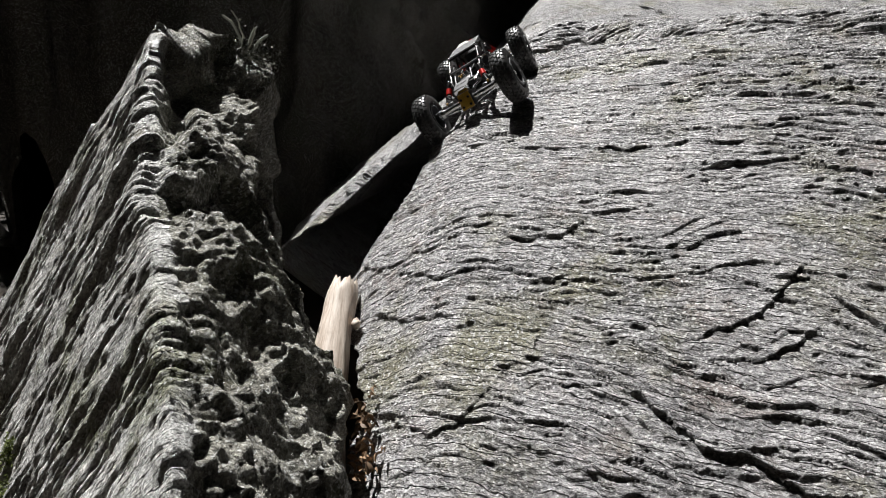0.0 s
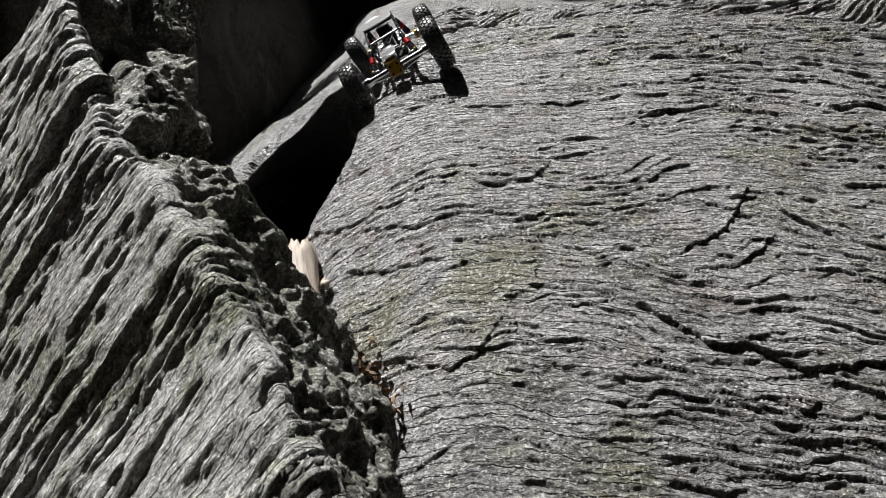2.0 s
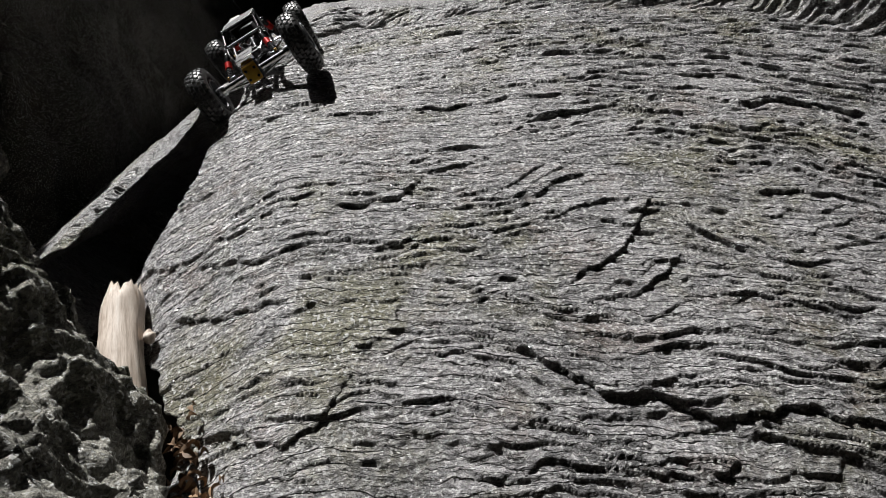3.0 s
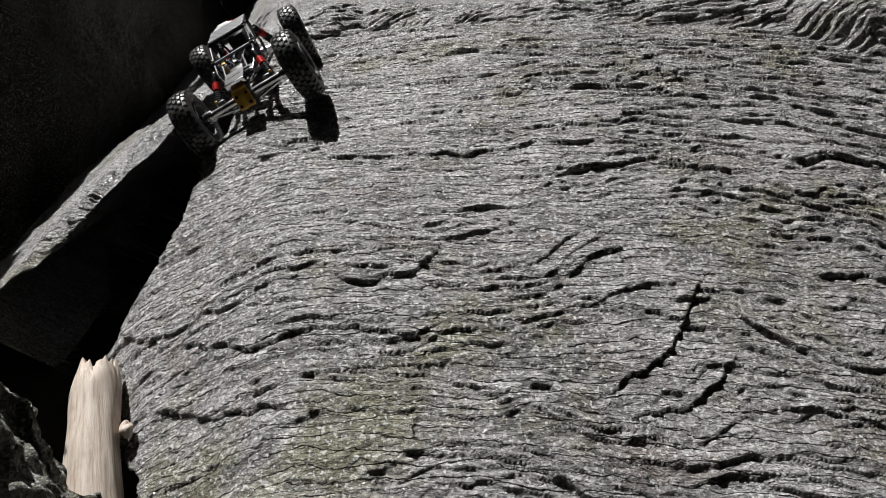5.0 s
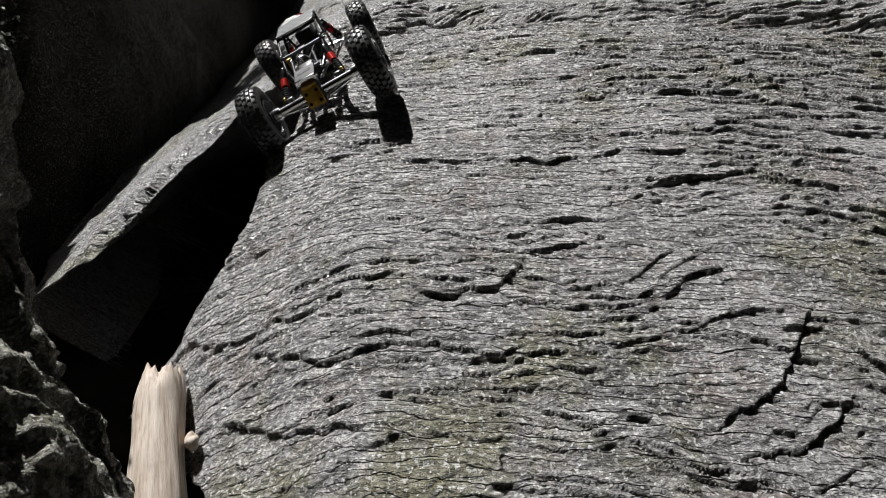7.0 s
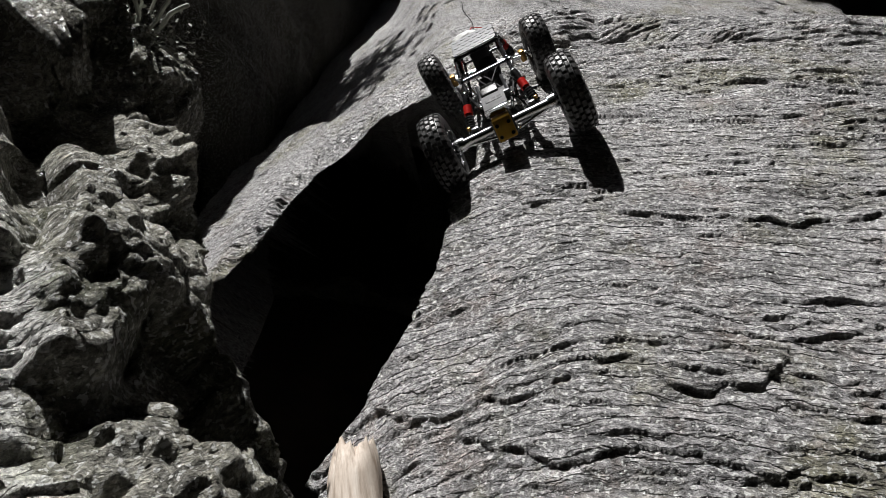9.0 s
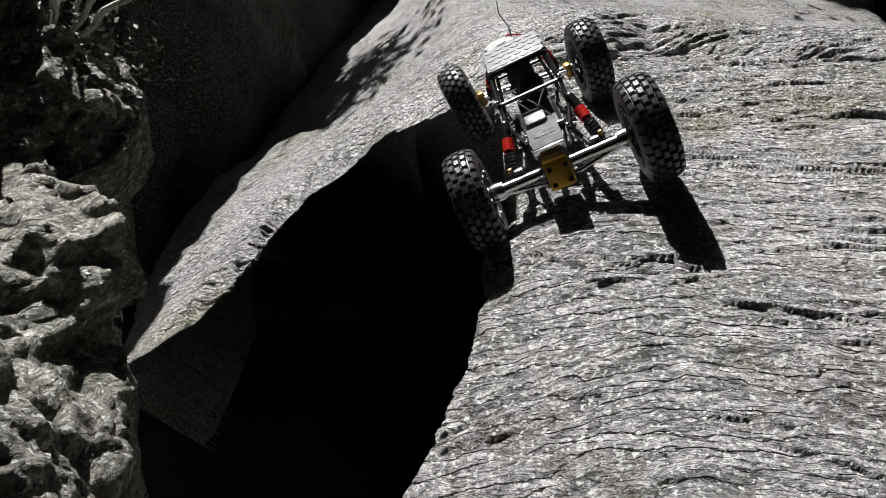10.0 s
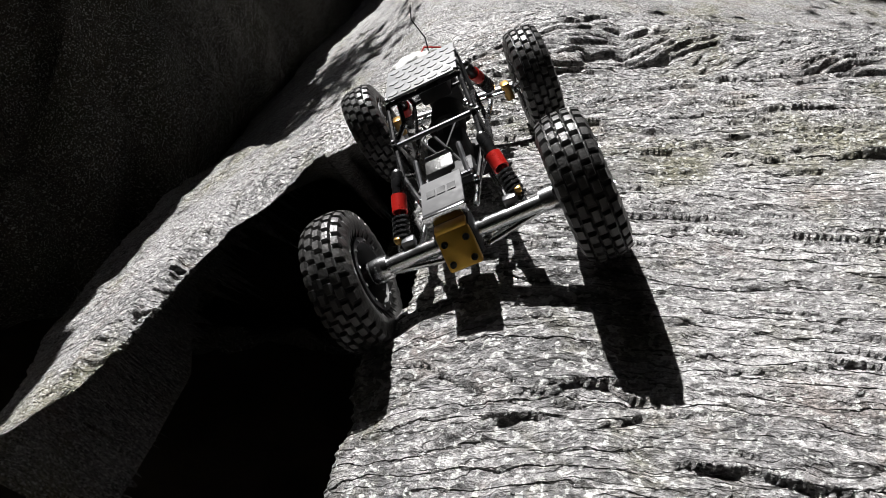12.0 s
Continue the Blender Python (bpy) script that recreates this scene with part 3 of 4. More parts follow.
def make_shock(car, top, low):
    sh = new("shock_absorber")
    sh.parent = car
    m, length = along(top, low)
    bm = bmesh.new()
    add_lathe(bm, [(0, 0.0001), (0, 0.0055), (0.012, 0.0062), (0.014, 0.0055), (length * 0.45, 0.0055), (length * 0.45, 0.0001)], 16, m)
    part("shock_body", bm, MAT_BLACK, sh, "black shock body")
    bm = bmesh.new()
    add_lathe(bm, [(length * 0.3, 0.0058), (length * 0.3, 0.0072), (length * 0.52, 0.0072), (length * 0.52, 0.0058)], 18, m)
    part("sleeve", bm, MAT_RED, sh, "red anodised sleeve")
    bm = bmesh.new()
    turns, n = 5, 60
    pts = [m @ Vector((length * (0.6 + 0.32 * i / n), 0.0062 * math.cos(2 * math.pi * turns * i / n), 0.0062 * math.sin(2 * math.pi * turns * i / n))) for i in range(n + 1)]
    add_tube(bm, pts, 0.0019, 5)
    part("spring", bm, MAT_BLACK, sh, "black coil spring")
    bm = bmesh.new()
    add_lathe(bm, [(length * 0.45, 0.0001), (length * 0.45, 0.0017), (length, 0.0017), (length, 0.0001)], 8, m)
    part("shaft", bm, MAT_CHROME, sh)
    for p in (top, low):
        bm = bmesh.new()
        bmesh.ops.create_uvsphere(bm, u_segments=12, v_segments=8, radius=0.0052, matrix=Matrix.Translation(p))
        part("rod_end", bm, MAT_CHROME, sh)
    return sh


def bar(car, name, pts, r, mat, label="", seg=10):
    bm = bmesh.new()
    add_tube(bm, pts, r, seg)
    return part(name, bm, mat, car, label)


def block(car, name, size, m, mat, label="", bevel=0.0015):
    bm = bmesh.new()
    add_box(bm, size, m, bevel)
    return part(name, bm, mat, car, label)


def make_car():
    car = new("crawler_car")
    # wheels
    w = make_wheel(car)
    for piece in w.children:
        piece.matrix_basis = Matrix.Diagonal((0.86, 1, 1, 1))
    places = [((0.106, -0.149, 0.064), 0, 0), ((-0.106, -0.149, 0.064), 180, 0), ((0.102, 0.152, 0.060), 4, 5), ((-0.094, 0.150, 0.079), 184, 5)]
    for n, (at, turn, camber) in enumerate(places):
        m = pose(*at, 0, camber, turn)
        if n:
            copy_thing(w, m).parent = car
        else:
            w.matrix_basis = m
    # rear axle
    ax = new("rear_axle")
    ax.parent = car
    bar(ax, "axle_tube", [(-0.080, -0.149, 0.064), (-0.016, -0.149, 0.064)], 0.0075, MAT_CHROME, "polished axle tube", 20)
    bar(ax, "axle_tube", [(0.010, -0.149, 0.064), (0.080, -0.149, 0.064)], 0.0075, MAT_CHROME, "polished axle tube", 20)
    for s in (-1, 1):
        bm = bmesh.new()
        add_lathe(bm, [(0, 0.0001), (0, 0.0105), (0.008, 0.0115), (0.016, 0.0105), (0.016, 0.0001)], 20, Matrix.Translation((s * 0.078 - 0.008, -0.149, 0.064)))
        part("axle_flange", bm, MAT_CHROME, ax)
        block(ax, "link_mount", (0.012, 0.009, 0.008), pose(s * 0.047, -0.141, 0.074), MAT_STEEL, "small dull metal link mount")
        block(ax, "link_pin", (0.006, 0.006, 0.006), pose(s * 0.056, -0.137, 0.078), MAT_BRASS, "small brass pin")
        bar(ax, "axle_truss", [(s * 0.070, -0.152, 0.060), (s * 0.018, -0.156, 0.052)], 0.003, MAT_CHROME)
    bm = bmesh.new()
    add_box(bm, (0.034, 0.030, 0.036), pose(-0.004, -0.152, 0.066), 0.005)
    part("differential_case", bm, MAT_DARK, ax)
    face = pose(-0.004, -0.170, 0.066, -20)
    cov = block(ax, "differential_cover", (0.030, 0.008, 0.034), face, MAT_GOLD, "gold anodised differential cover", 0.0025)
    block(cov, "cover_lip", (0.028, 0.014, 0.005), face @ pose(0, 0.003, 0.0195, 15), MAT_GOLD, "", 0.0015)
    for bx, bz in ((-0.0095, -0.0105), (0.0095, -0.0105), (-0.0095, 0.0075), (0.0095, 0.0075)):
        bm = bmesh.new()
        bmesh.ops.create_cone(bm, cap_ends=True, segments=12, radius1=0.0031, radius2=0.0027, depth=0.003, matrix=face @ pose(bx, -0.005, bz, 90))
        part("cover_bolt", bm, MAT_BLACK, cov, "black bolt head")
    # front axle
    fx = new("front_axle")
    fx.parent = car
    bar(fx, "axle_tube", [(-0.072, 0.150, 0.078), (0.076, 0.152, 0.061)], 0.0075, MAT_CHROME, "polished axle tube", 16)
    for s, z in ((-1, 0.078), (1, 0.062)):
        block(fx, "steering_knuckle", (0.011, 0.018, 0.022), pose(s * 0.068, 0.150, z, 0, 0, 6), MAT_BRASS, "brass steering knuckle", 0.003)
    block(fx, "differential_case", (0.034, 0.034, 0.036), pose(0.0, 0.152, 0.069), MAT_DARK, "", 0.005)
    bar(fx, "steering_rod", [(-0.062, 0.128, 0.084), (0.064, 0.130, 0.068)], 0.0024, MAT_CHROME)
    block(fx, "steering_servo", (0.040, 0.020, 0.034), pose(0.0, 0.140, 0.098), MAT_DARK, "black steering servo")
    # chassis and cage
    ch = new("roll_cage")
    ch.parent = car
    tubes = []
    for s in (-1, 1):
        tubes += [[(s * 0.026, -0.118, 0.090), (s * 0.040, -0.075, 0.104), (s * 0.041, -0.040, 0.122), (s * 0.039, 0.006, 0.146), (s * 0.037, 0.085, 0.150)],
                  [(s * 0.037, 0.085, 0.150), (s * 0.034, 0.118, 0.105), (s * 0.028, 0.150, 0.100)],
                  [(s * 0.041, -0.040, 0.122), (s * 0.042, -0.020, 0.080), (s * 0.041, 0.050, 0.076), (s * 0.034, 0.118, 0.105)],
                  [(s * 0.041, -0.040, 0.122), (s * 0.040, 0.045, 0.112), (s * 0.037, 0.085, 0.150)],
                  [(s * 0.021, -0.085, 0.116), (s * 0.022, -0.112, 0.099)],
                  [(s * 0.040, -0.075, 0.104), (s * 0.042, -0.020, 0.080)],
                  [(s * 0.026, -0.118, 0.090), (s * 0.030, -0.060, 0.078), (s * 0.042, -0.020, 0.080)]]
    tubes += [[(-0.041, -0.040, 0.122), (0.041, -0.040, 0.122)], [(-0.038, 0.008, 0.147), (0.038, 0.008, 0.147)], [(-0.024, -0.112, 0.099), (0.024, -0.112, 0.099)], [(-0.037, 0.085, 0.150), (0.037, 0.085, 0.150)], [(-0.034, 0.118, 0.105), (0.034, 0.118, 0.105)], [(-0.030, -0.060, 0.078), (0.030, -0.060, 0.078)]]
    for n, pts in enumerate(tubes):
        bar(ch, "cage_tube", pts, 0.0026, MAT_STEEL if n in (4, 11, 14, 16) else MAT_BLACK, "", 8)
    roof = new("roof_panel")
    roof.parent = ch
    bm = bmesh.new()
    add_box(bm, (0.078, 0.082, 0.003), pose(0, 0.048, 0.1535, 3), 0.001)
    for r in range(5):
        for c in range(5):
            m = pose(-0.030 + 0.0145 * c + (0.007 if r % 2 else 0), 0.016 + 0.0155 * r, 0.1535 + 0.0008 * r - 0.0011, 3)
            bmesh.ops.create_cone(bm, cap_ends=True, segments=6, radius1=0.0072, radius2=0.006, depth=0.0036, matrix=m)
    me = part("roof_sheet", bm, MAT_ROOF, roof, "grey roof sheet with raised hexagons")
    plate = block(ch, "rear_plate", (0.038, 0.046, 0.003), pose(-0.003, -0.133, 0.1005, 8), MAT_PLATE, "brushed grey plate with a dark mark", 0.001)
    block(plate, "plate_fold", (0.038, 0.003, 0.012), pose(-0.004, -0.1575, 0.0925, 20), MAT_CHROME, "", 0.001)
    # the maker's mark, as plain bars
    for dx in (-0.0095, 0.0, 0.0095):
        block(plate, "mark_bar", (0.0075, 0.0095, 0.0006), pose(-0.003 + dx, -0.131, 0.1027, 8), MAT_DARK, "", 0.0)
    # drive train
    bm = bmesh.new()
    add_lathe(bm, [(-0.026, 0.0001), (-0.026, 0.016), (-0.022, 0.018), (0.022, 0.018), (0.026, 0.012), (0.030, 0.012), (0.030, 0.0001)], 28, pose(0.006, 0.030, 0.100, 0, 0, 90))
    motor = part("motor", bm, MAT_DARK, car, "dark round electric motor")
    bm = bmesh.new()
    add_lathe(bm, [(-0.028, 0.006), (-0.028, 0.0125), (-0.0268, 0.0125), (-0.0268, 0.006)], 24, pose(0.006, 0.030, 0.100, 0, 0, 90))
    part("motor_ring", bm, MAT_STEEL, motor)
    block(car, "gearbox", (0.040, 0.045, 0.034), pose(0, -0.012, 0.082), MAT_DARK, "black gearbox", 0.004)
    block(car, "battery_pack", (0.034, 0.060, 0.022), pose(0, 0.100, 0.122), MAT_DARK, "dark battery pack", 0.003)
    block(car, "skid_plate", (0.070, 0.090, 0.005), pose(0, 0.0, 0.062), MAT_DARK, "dark skid plate", 0.002)
    block(car, "speed_controller", (0.028, 0.030, 0.014), pose(-0.006, -0.062, 0.094, 10), MAT_TYRE, "black speed controller", 0.002)
    block(car, "receiver_box", (0.022, 0.026, 0.012), pose(0.014, -0.078, 0.088, 5), MAT_DARK, "", 0.002)
    for n, pts in enumerate(([(-0.006, -0.05, 0.100), (-0.018, -0.03, 0.112), (-0.004, 0.0, 0.116)], [(0.0, -0.05, 0.100), (0.02, -0.02, 0.114), (0.012, 0.01, 0.118)], [(0.014, -0.07, 0.094), (0.0, -0.04, 0.108), (-0.02, 0.02, 0.110)])):
        bar(car, "wire", pts, 0.0013, MAT_DARK, "", 6)
    bar(car, "drive_shaft", [(0, -0.03, 0.070), (-0.003, -0.130, 0.066)], 0.004, MAT_STEEL, "", 12)
    bar(car, "drive_shaft", [(0, 0.03, 0.070), (0, 0.135, 0.070)], 0.004, MAT_STEEL, "", 12)
    for s in (-1, 1):
        bar(car, "lower_link", [(s * 0.030, -0.035, 0.060), (s * 0.046, -0.140, 0.058)], 0.0032, MAT_CHROME, "polished suspension link", 10)
        bar(car, "upper_link", [(s * 0.028, -0.045, 0.078), (s * 0.020, -0.140, 0.082)], 0.0028, MAT_CHROME, "polished suspension link", 10)
        bar(car, "lower_link", [(s * 0.030, 0.035, 0.060), (s * 0.046, 0.140, 0.062)], 0.0032, MAT_CHROME, "polished suspension link", 10)
        make_shock(car, (s * 0.042, -0.082, 0.112), (s * 0.055, -0.140, 0.070))
        make_shock(car, (s * 0.040, 0.090, 0.128), (s * 0.052, 0.140, 0.076))
        for p in ((s * 0.041, -0.078, 0.106), (s * 0.041, -0.040, 0.126), (s * 0.038, 0.008, 0.151), (s * 0.026, -0.116, 0.093), (s * 0.044, -0.030, 0.118)):
            bm = bmesh.new()
            bmesh.ops.create_uvsphere(bm, u_segments=10, v_segments=6, radius=0.0034, matrix=Matrix.Translation(p))
            part("bolt", bm, MAT_CHROME, car)
    bm = bmesh.new()
    bmesh.ops.create_icosphere(bm, subdivisions=3, radius=1.0)
    for v in bm.verts:
        n = noise.noise(v.co * 2.3)
        v.co = Vector((v.co.x * 0.021, v.co.y * 0.014, v.co.z * 0.009)) * (1 + 0.35 * n)
        v.co += Vector((-0.014, 0.104, 0.152))
    part("cloth_bundle", bm, MAT_WHITE, car, "small white crumpled cloth")
    bar(car, "antenna", [(0.006, 0.110, 0.140), (0.010, 0.128, 0.165), (0.004, 0.135, 0.188), (0.008, 0.15, 0.20)], 0.0008, MAT_BLACK, "thin black wire antenna", 5)
    bar(car, "antenna_loop", [(-0.010, 0.112, 0.148), (0.004, 0.130, 0.156), (0.022, 0.120, 0.150)], 0.0009, MAT_RED, "", 5)
    car.matrix_world = CAR
    return tagged(car, "radio controlled rock crawler with knobbly tyres, gold cover, red shocks", "toy car")


CAR = Matrix(((0.8044, 0.0685, -0.5902, 0.223), (-0.1436, 0.9863, -0.0813, 1.751), (0.5765, 0.1501, 0.8031, 0.843), (0, 0, 0, 1))) @ Matrix.Diagonal((0.967, 0.967, 0.967, 1))
make_car()


# ---- log, leaves, twigs ----
def wood_material():
    m, nt, b = material("bare_wood")
    tc = nt.nodes.new("ShaderNodeTexCoord")
    mp = nt.nodes.new("ShaderNodeMapping")
    mp.inputs["Scale"].default_value = (1, 1, 0.06)
    nt.links.new(tc.outputs["Object"], mp.inputs["Vector"])
    n = node(nt, "ShaderNodeTexNoise", Scale=170.0, Detail=6.0, Roughness=0.65)
    nt.links.new(mp.outputs[0], n.inputs["Vector"])
    n2 = node(nt, "ShaderNodeTexNoise", Scale=22.0, Detail=5.0, Roughness=0.6)
    nt.links.new(tc.outputs["Object"], n2.inputs["Vector"])
    base = ramp(nt, n.outputs["Fac"], [(0.3, (0.34, 0.27, 0.21)), (0.5, (0.58, 0.49, 0.41)), (0.7, (0.72, 0.65, 0.57))]).outputs[0]
    base = mix(nt, ramp(nt, n2.outputs["Fac"], [(0.5, (0, 0, 0)), (0.72, (0.6,) * 3)]).outputs[0], base, (0.3, 0.2, 0.13))
    nt.links.new(base, b.inputs["Base Color"])
    b.inputs["Roughness"].default_value = 0.65
    bp = node(nt, "ShaderNodeBump", Strength=0.7, Distance=0.002)
    nt.links.new(n.outputs["Fac"], bp.inputs["Height"])
    nt.links.new(bp.outputs[0], b.inputs["Normal"])
    return m


MAT_LOG = wood_material()


def make_log(top, way, length):
    """A bare broken log: z runs to its splintered end."""
    log = new("driftwood_log")
    seg, rings = 40, 90
    bm = bmesh.new()
    grid = []
    for j in range(rings):
        f = j / (rings - 1)
        ring = []
        for i in range(seg):
            a = 2 * math.pi * i / seg
            d = Vector((math.cos(a), math.sin(a), 0))
            r = 0.029 + 0.012 * (1 - f) + 0.0025 * noise.noise(Vector((d.x * 1.5, d.y * 1.5, f * 9))) + 0.0012 * noise.noise(Vector((d.x * 9, d.y * 9, f * 6)))
            z = -length * (1 - f)
            if f > 0.93:
                split = 0.026 * noise.noise(Vector((d.x * 3.5, d.y * 3.5, 4.0))) + 0.010 * noise.noise(Vector((d.x * 11, d.y * 11, 1.0)))
                z += split * (f - 0.93) / 0.07
                r -= 0.006 * ((f - 0.93) / 0.07) ** 2
            ring.append(bm.verts.new((d.x * r + 0.012 * math.sin(f * 4), d.y * r + 0.008 * math.cos(f * 5), z)))
        grid.append(ring)
    for a, b in zip(grid, grid[1:]):
        for i in range(seg):
            bm.faces.new((a[i], a[(i + 1) % seg], b[(i + 1) % seg], b[i]))
    bm.faces.new(grid[0][::-1])
    prev = grid[-1]
    for k in range(1, 5):
        ring = []
        for i, v in enumerate(prev):
            a = 2 * math.pi * i / seg
            c = Vector((grid[-1][0].co.x - 0.029, 0, 0))
            ring.append(bm.verts.new((v.co.x * (1 - 0.22 * k / 2) + 0.0, v.co.y * (1 - 0.22 * k / 2), v.co.z - 0.004 + 0.016 * noise.noise(Vector((math.cos(a) * k * 2, math.sin(a) * k * 2, 7.7))))))
        for i in range(seg):
            bm.faces.new((prev[i], prev[(i + 1) % seg], ring[(i + 1) % seg], ring[i]))
        prev = ring
    bm.faces.new(prev)
    part("trunk", bm, MAT_LOG, log, "pale bare wood with a splintered end", 50)
    bm = bmesh.new()
    turn = Vector(way).normalized().to_track_quat("Z", "X").to_matrix()
    side = turn.inverted() @ Vector((1, -0.35, 0.1))
    side = Vector((side.x, side.y, 0)).normalized() * 0.035
    bmesh.ops.create_icosphere(bm, subdivisions=3, radius=0.009, matrix=Matrix.Translation((side.x, side.y, -0.108)) @ Matrix.Diagonal((1.0, 0.9, 1.3, 1)))
    for v in bm.verts:
        v.co += v.normal * 0.003 * noise.noise(v.co * 150)
    part("knot", bm, MAT_LOG, log, "small knot of a broken branch")
    w = Vector(way).normalized()
    log.matrix_world = Matrix.Translation(top) @ w.to_track_quat("Z", "X").to_matrix().to_4x4() 
    return tagged(log, "pale bare broken log wedged in the cleft between the rocks", "log")


make_log((-0.016, 1.262, 0.548), (-0.15, 0.84, 0.52), 0.6)

MAT_LEAF = plain("dry_leaf", (0.22, 0.14, 0.08), 0.8, 0, 0.5, 25)


def make_litter():
    bm = bmesh.new()
    rnd = random.Random(4)
    for k in range(60):
        y = rnd.uniform(0.86, 1.0)
        x = 0.095 + (0.95 - y) * 0.3 + rnd.gauss(0, 0.012)
        z = 0.425 + (y - 0.95) * 0.5 + (x - 0.095) * 0.9 + rnd.uniform(-0.005, 0.02)
        m = Matrix.Translation((x, y, z)) @ Euler((rnd.uniform(-1, 1), rnd.uniform(-1, 1), rnd.uniform(0, 6.3))).to_matrix().to_4x4()
        L, W = rnd.uniform(0.009, 0.019), rnd.uniform(0.003, 0.007)
        rows = []
        for i in range(5):
            f = i / 4
            w = W * math.sin(math.pi * (0.08 + 0.88 * f))
            rows.append([bm.verts.new(m @ Vector((s * w, L * (f - 0.5), 0.006 * math.sin(3 * f) + abs(s) * 0.004))) for s in (-1, 0, 1)])
        for a, b in zip(rows, rows[1:]):
            for i in range(2):
                bm.faces.new((a[i], a[i + 1], b[i + 1], b[i]))
    ob = part("leaf_litter", bm, MAT_LEAF, None)
    return tagged(ob, "dry curled brown leaves caught in the cleft", "leaves", kind="stuff")


make_litter()

# ---- trees, twigs and moss ----
MAT_BARK = plain("tree_bark", (0.07, 0.055, 0.045), 0.9, 0, 0.4, 12, 0.9, 40)
MAT_FOLIAGE = plain("tree_leaf", (0.07, 0.10, 0.03), 0.6, 0, 0.5, 3)
MAT_MOSS = plain("moss", (0.09, 0.11, 0.02), 0.9, 0, 0.5, 60)
MAT_LICHEN = plain("grey_lichen", (0.4, 0.41, 0.36), 0.9, 0, 0.3, 80)


def add_leaf(bm, at, size, rnd):
    m = Matrix.Translation(at) @ Euler((rnd.uniform(-1.2, 1.2), rnd.uniform(-1.2, 1.2), rnd.uniform(0, 6.3))).to_matrix().to_4x4()
    a, b, c, d, e = (bm.verts.new(m @ Vector(p) * 1.0) for p in ((0, -size, 0), (size * 0.45, 0, size * 0.15), (0, size, 0), (-size * 0.45, 0, size * 0.15), (0, 0, 0)))
    bm.faces.new((a, b, e))
    bm.faces.new((b, c, e))
    bm.faces.new((c, d, e))
    bm.faces.new((d, a, e))


def make_tree(base, height, radius, clumps, seed, label, limb_to=None):
    rnd = random.Random(seed)
    tree = new("tree")
    bm = bmesh.new()
    top = Vector((rnd.uniform(-0.3, 0.3), rnd.uniform(-0.3, 0.3), height))
    n = 8
    line = [top * (i / n) + Vector((0.05 * math.sin(i * 1.7 + seed), 0.05 * math.cos(i * 1.3 + seed), 0)) for i in range(n + 1)]

    def limb(pts, r0, r1):
        for i, (a, b) in enumerate(zip(pts, pts[1:])):
            f0, f1 = i / (len(pts) - 1), (i + 1) / (len(pts) - 1)
            m = Matrix.Translation((a + b) / 2) @ (b - a).to_track_quat("Z", "Y").to_matrix().to_4x4()
            bmesh.ops.create_cone(bm, cap_ends=True, segments=10, radius1=r0 + (r1 - r0) * f0, radius2=r0 + (r1 - r0) * f1, depth=(b - a).length * 1.03, matrix=m)

    limb(line, 0.07, 0.025)
    centres = []
    for k in range(clumps):
        f = rnd.uniform(0.08, 1.0)
        a = rnd.uniform(0, 6.28)
        reach = radius * rnd.uniform(0.4, 1.0)
        p = line[int(f * (n - 0.01))]
        q = p + Vector((math.cos(a) * reach, math.sin(a) * reach, rnd.uniform(-0.2, 0.4)))
        if limb_to is not None:
            q = Vector(limb_to) - Vector(base) + Vector((rnd.gauss(0, radius * 0.45), rnd.gauss(0, radius * 0.45), rnd.gauss(0, radius * 0.3)))
            p = line[-2].lerp(Vector(limb_to) - Vector(base), rnd.uniform(0.6, 1.0))
        limb([p, (p + q) / 2 + Vector((0, 0, 0.08)), q], 0.018, 0.006)
        centres.append(q)
    if limb_to is not None:
        limb([line[-2], line[-2].lerp(Vector(limb_to) - Vector(base), 0.5) + Vector((0, 0, 0.2)), Vector(limb_to) - Vector(base)], 0.04, 0.02)
    part("trunk", bm, MAT_BARK, tree, "dark bark")
    bm = bmesh.new()
    for c in centres:
        for _ in range(45):
            add_leaf(bm, c + Vector((rnd.gauss(0, 0.16), rnd.gauss(0, 0.16), rnd.gauss(0, 0.10))), rnd.uniform(0.025, 0.055), rnd)
    tagged(part("crown", bm, MAT_FOLIAGE, tree, "small green leaves"), kind="stuff")
    tree.matrix_world = Matrix.Translation(base)
    return tagged(tree, label, "tree", "forest trees")


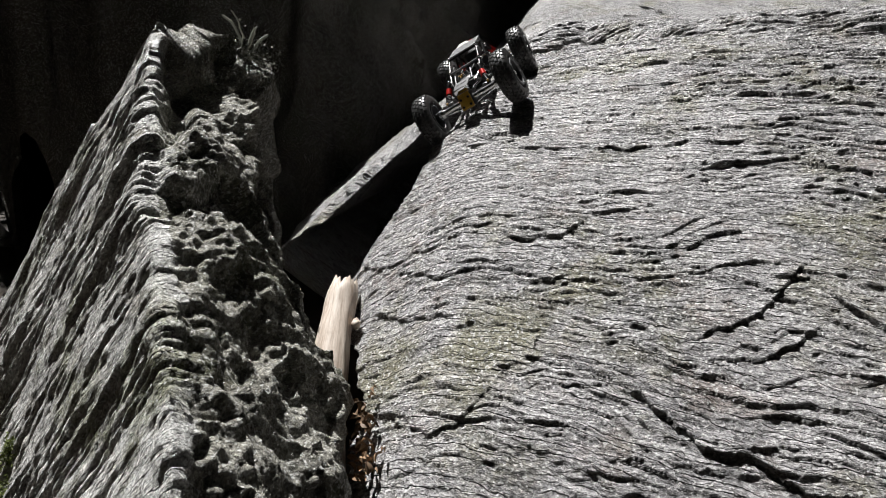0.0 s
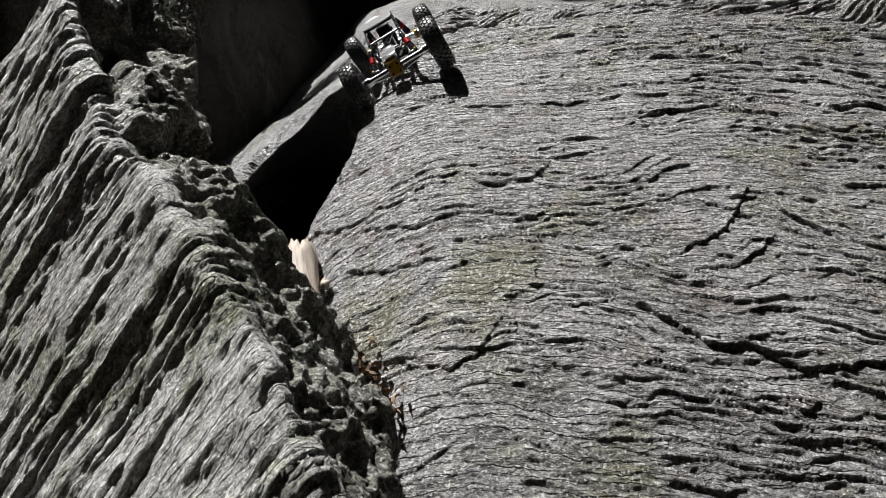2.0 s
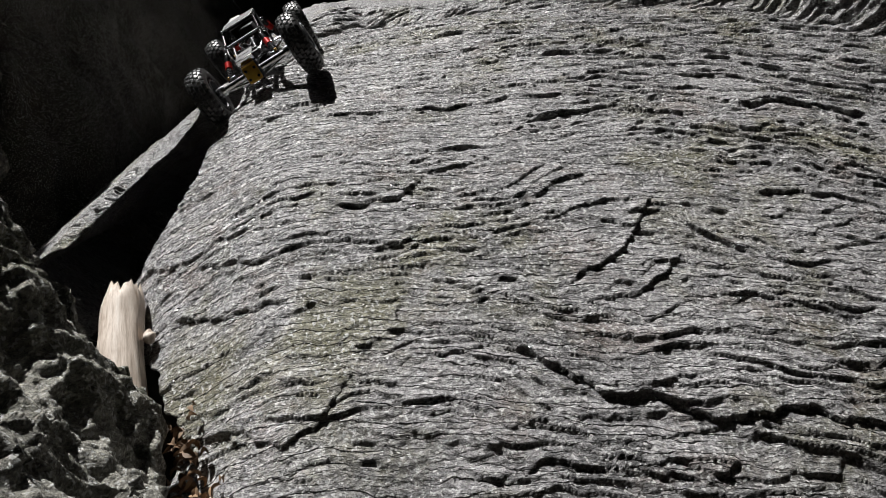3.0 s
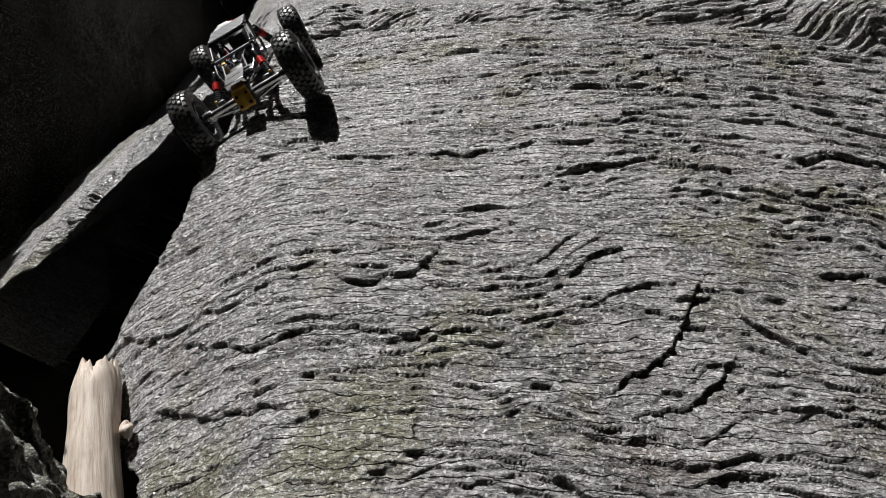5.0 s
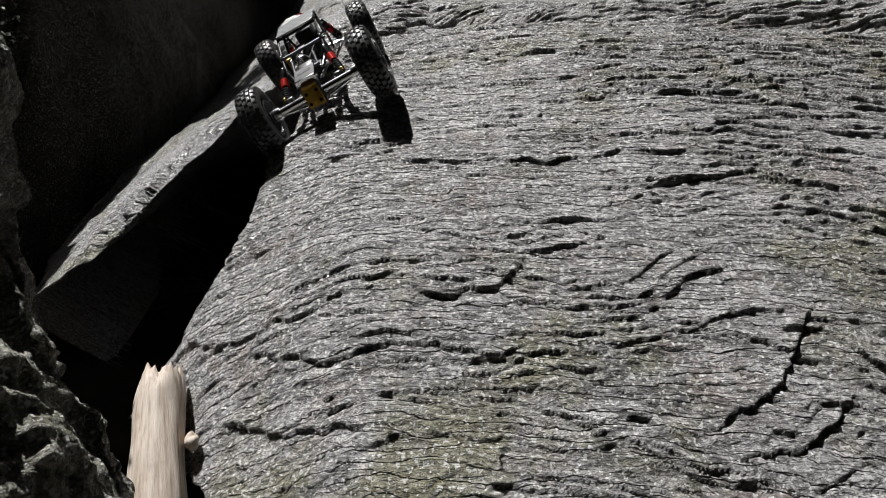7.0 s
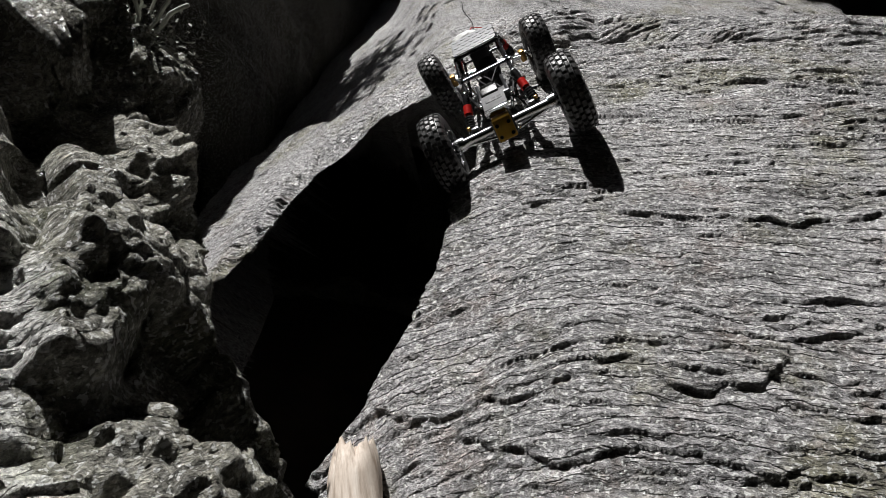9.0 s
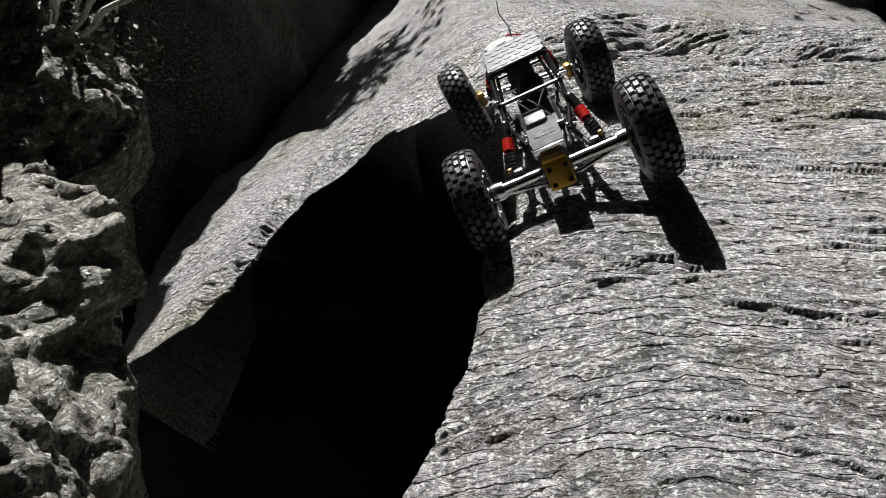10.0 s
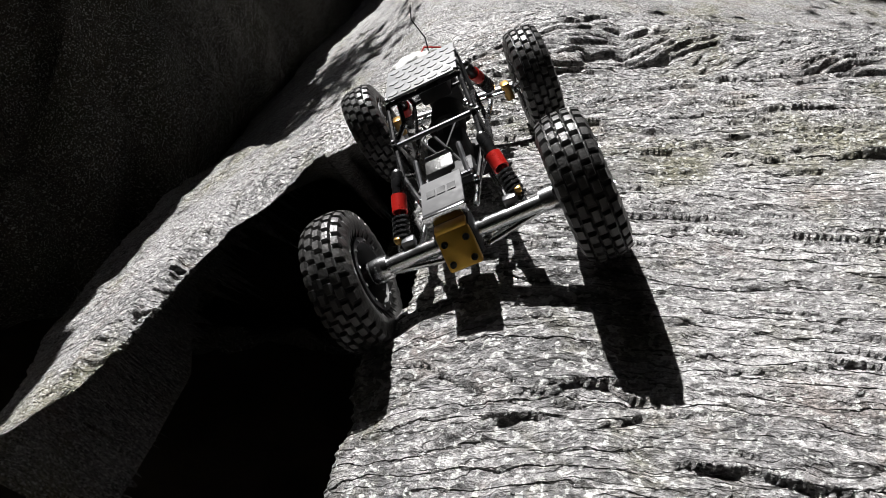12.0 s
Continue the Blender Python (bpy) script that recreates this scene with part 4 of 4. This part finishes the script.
for k, (x, y) in enumerate(((-4.4, 5.6), (-5.0, 6.9), (-4.15, 5.15), (-6.2, 7.9), (-5.6, 6.4))):
    make_tree((x, y, -0.4), 5.0 + 0.4 * k, 0.9, 34, 20 + k, "slender forest tree with dark trunk and sparse green leaves")
make_tree((3.6, 4.5, -0.4), 4.6, 0.8, 60, 51, "leafy tree whose branch shades the rock", (0.55, 4.2, 3.7))


def make_twigs(base):
    tw = new("dead_twig")
    rnd = random.Random(8)
    for k in range(5):
        pts = [Vector((0, 0, 0))]
        d = Vector((rnd.uniform(0.2, 1), rnd.uniform(0.0, 0.8), rnd.uniform(0.3, 1.0))).normalized()
        for i in range(6):
            d = (d + Vector((rnd.uniform(-0.5, 0.5), rnd.uniform(-0.5, 0.5), rnd.uniform(-0.4, 0.5)))).normalized()
            pts.append(pts[-1] + d * rnd.uniform(0.010, 0.022))
        bar(tw, "branch", pts, rnd.uniform(0.0018, 0.0032), MAT_LICHEN, "", 6)
    bm = bmesh.new()
    for _ in range(220):
        p = Vector((rnd.gauss(0.02, 0.03), rnd.gauss(0.02, 0.03), abs(rnd.gauss(0.0, 0.03)) - 0.02))
        add_leaf(bm, p, rnd.uniform(0.002, 0.005), rnd)
    tagged(part("lichen", bm, MAT_LICHEN, tw, "crusty grey lichen flakes"), kind="stuff")
    tw.matrix_world = Matrix.Translation(base)
    return tagged(tw, "dead lichen-crusted twigs on the rock crest", "twig")


make_twigs((-0.32, 1.50, 0.93))


def make_moss(base, spread, count, seed):
    bm = bmesh.new()
    rnd = random.Random(seed)
    for _ in range(count):
        a, b = rnd.gauss(0, spread), rnd.gauss(0, spread)
        p = Vector(base) + a * Vector((0.491, 0.033, 0.87)) + b * Vector((-0.509, 0.819, 0.259)) + Vector((-0.704, -0.571, 0.422)) * rnd.uniform(-0.004, 0.012)
        add_leaf(bm, p, rnd.uniform(0.002, 0.0045), rnd)
    ob = part("moss", bm, MAT_MOSS, None)
    return tagged(ob, "small cushion of green moss on the layered rock", "moss", kind="stuff")


make_moss((-0.483, 0.871, 0.242), 0.02, 900, 1)
make_moss((-0.504, 0.942, 0.303), 0.012, 400, 2)
make_tree((-2.7, 6.7, 1.2), 3.4, 0.42, 34, 61, "leafy tree whose branch shades the far rock", (-1.42, 5.3, 3.35))
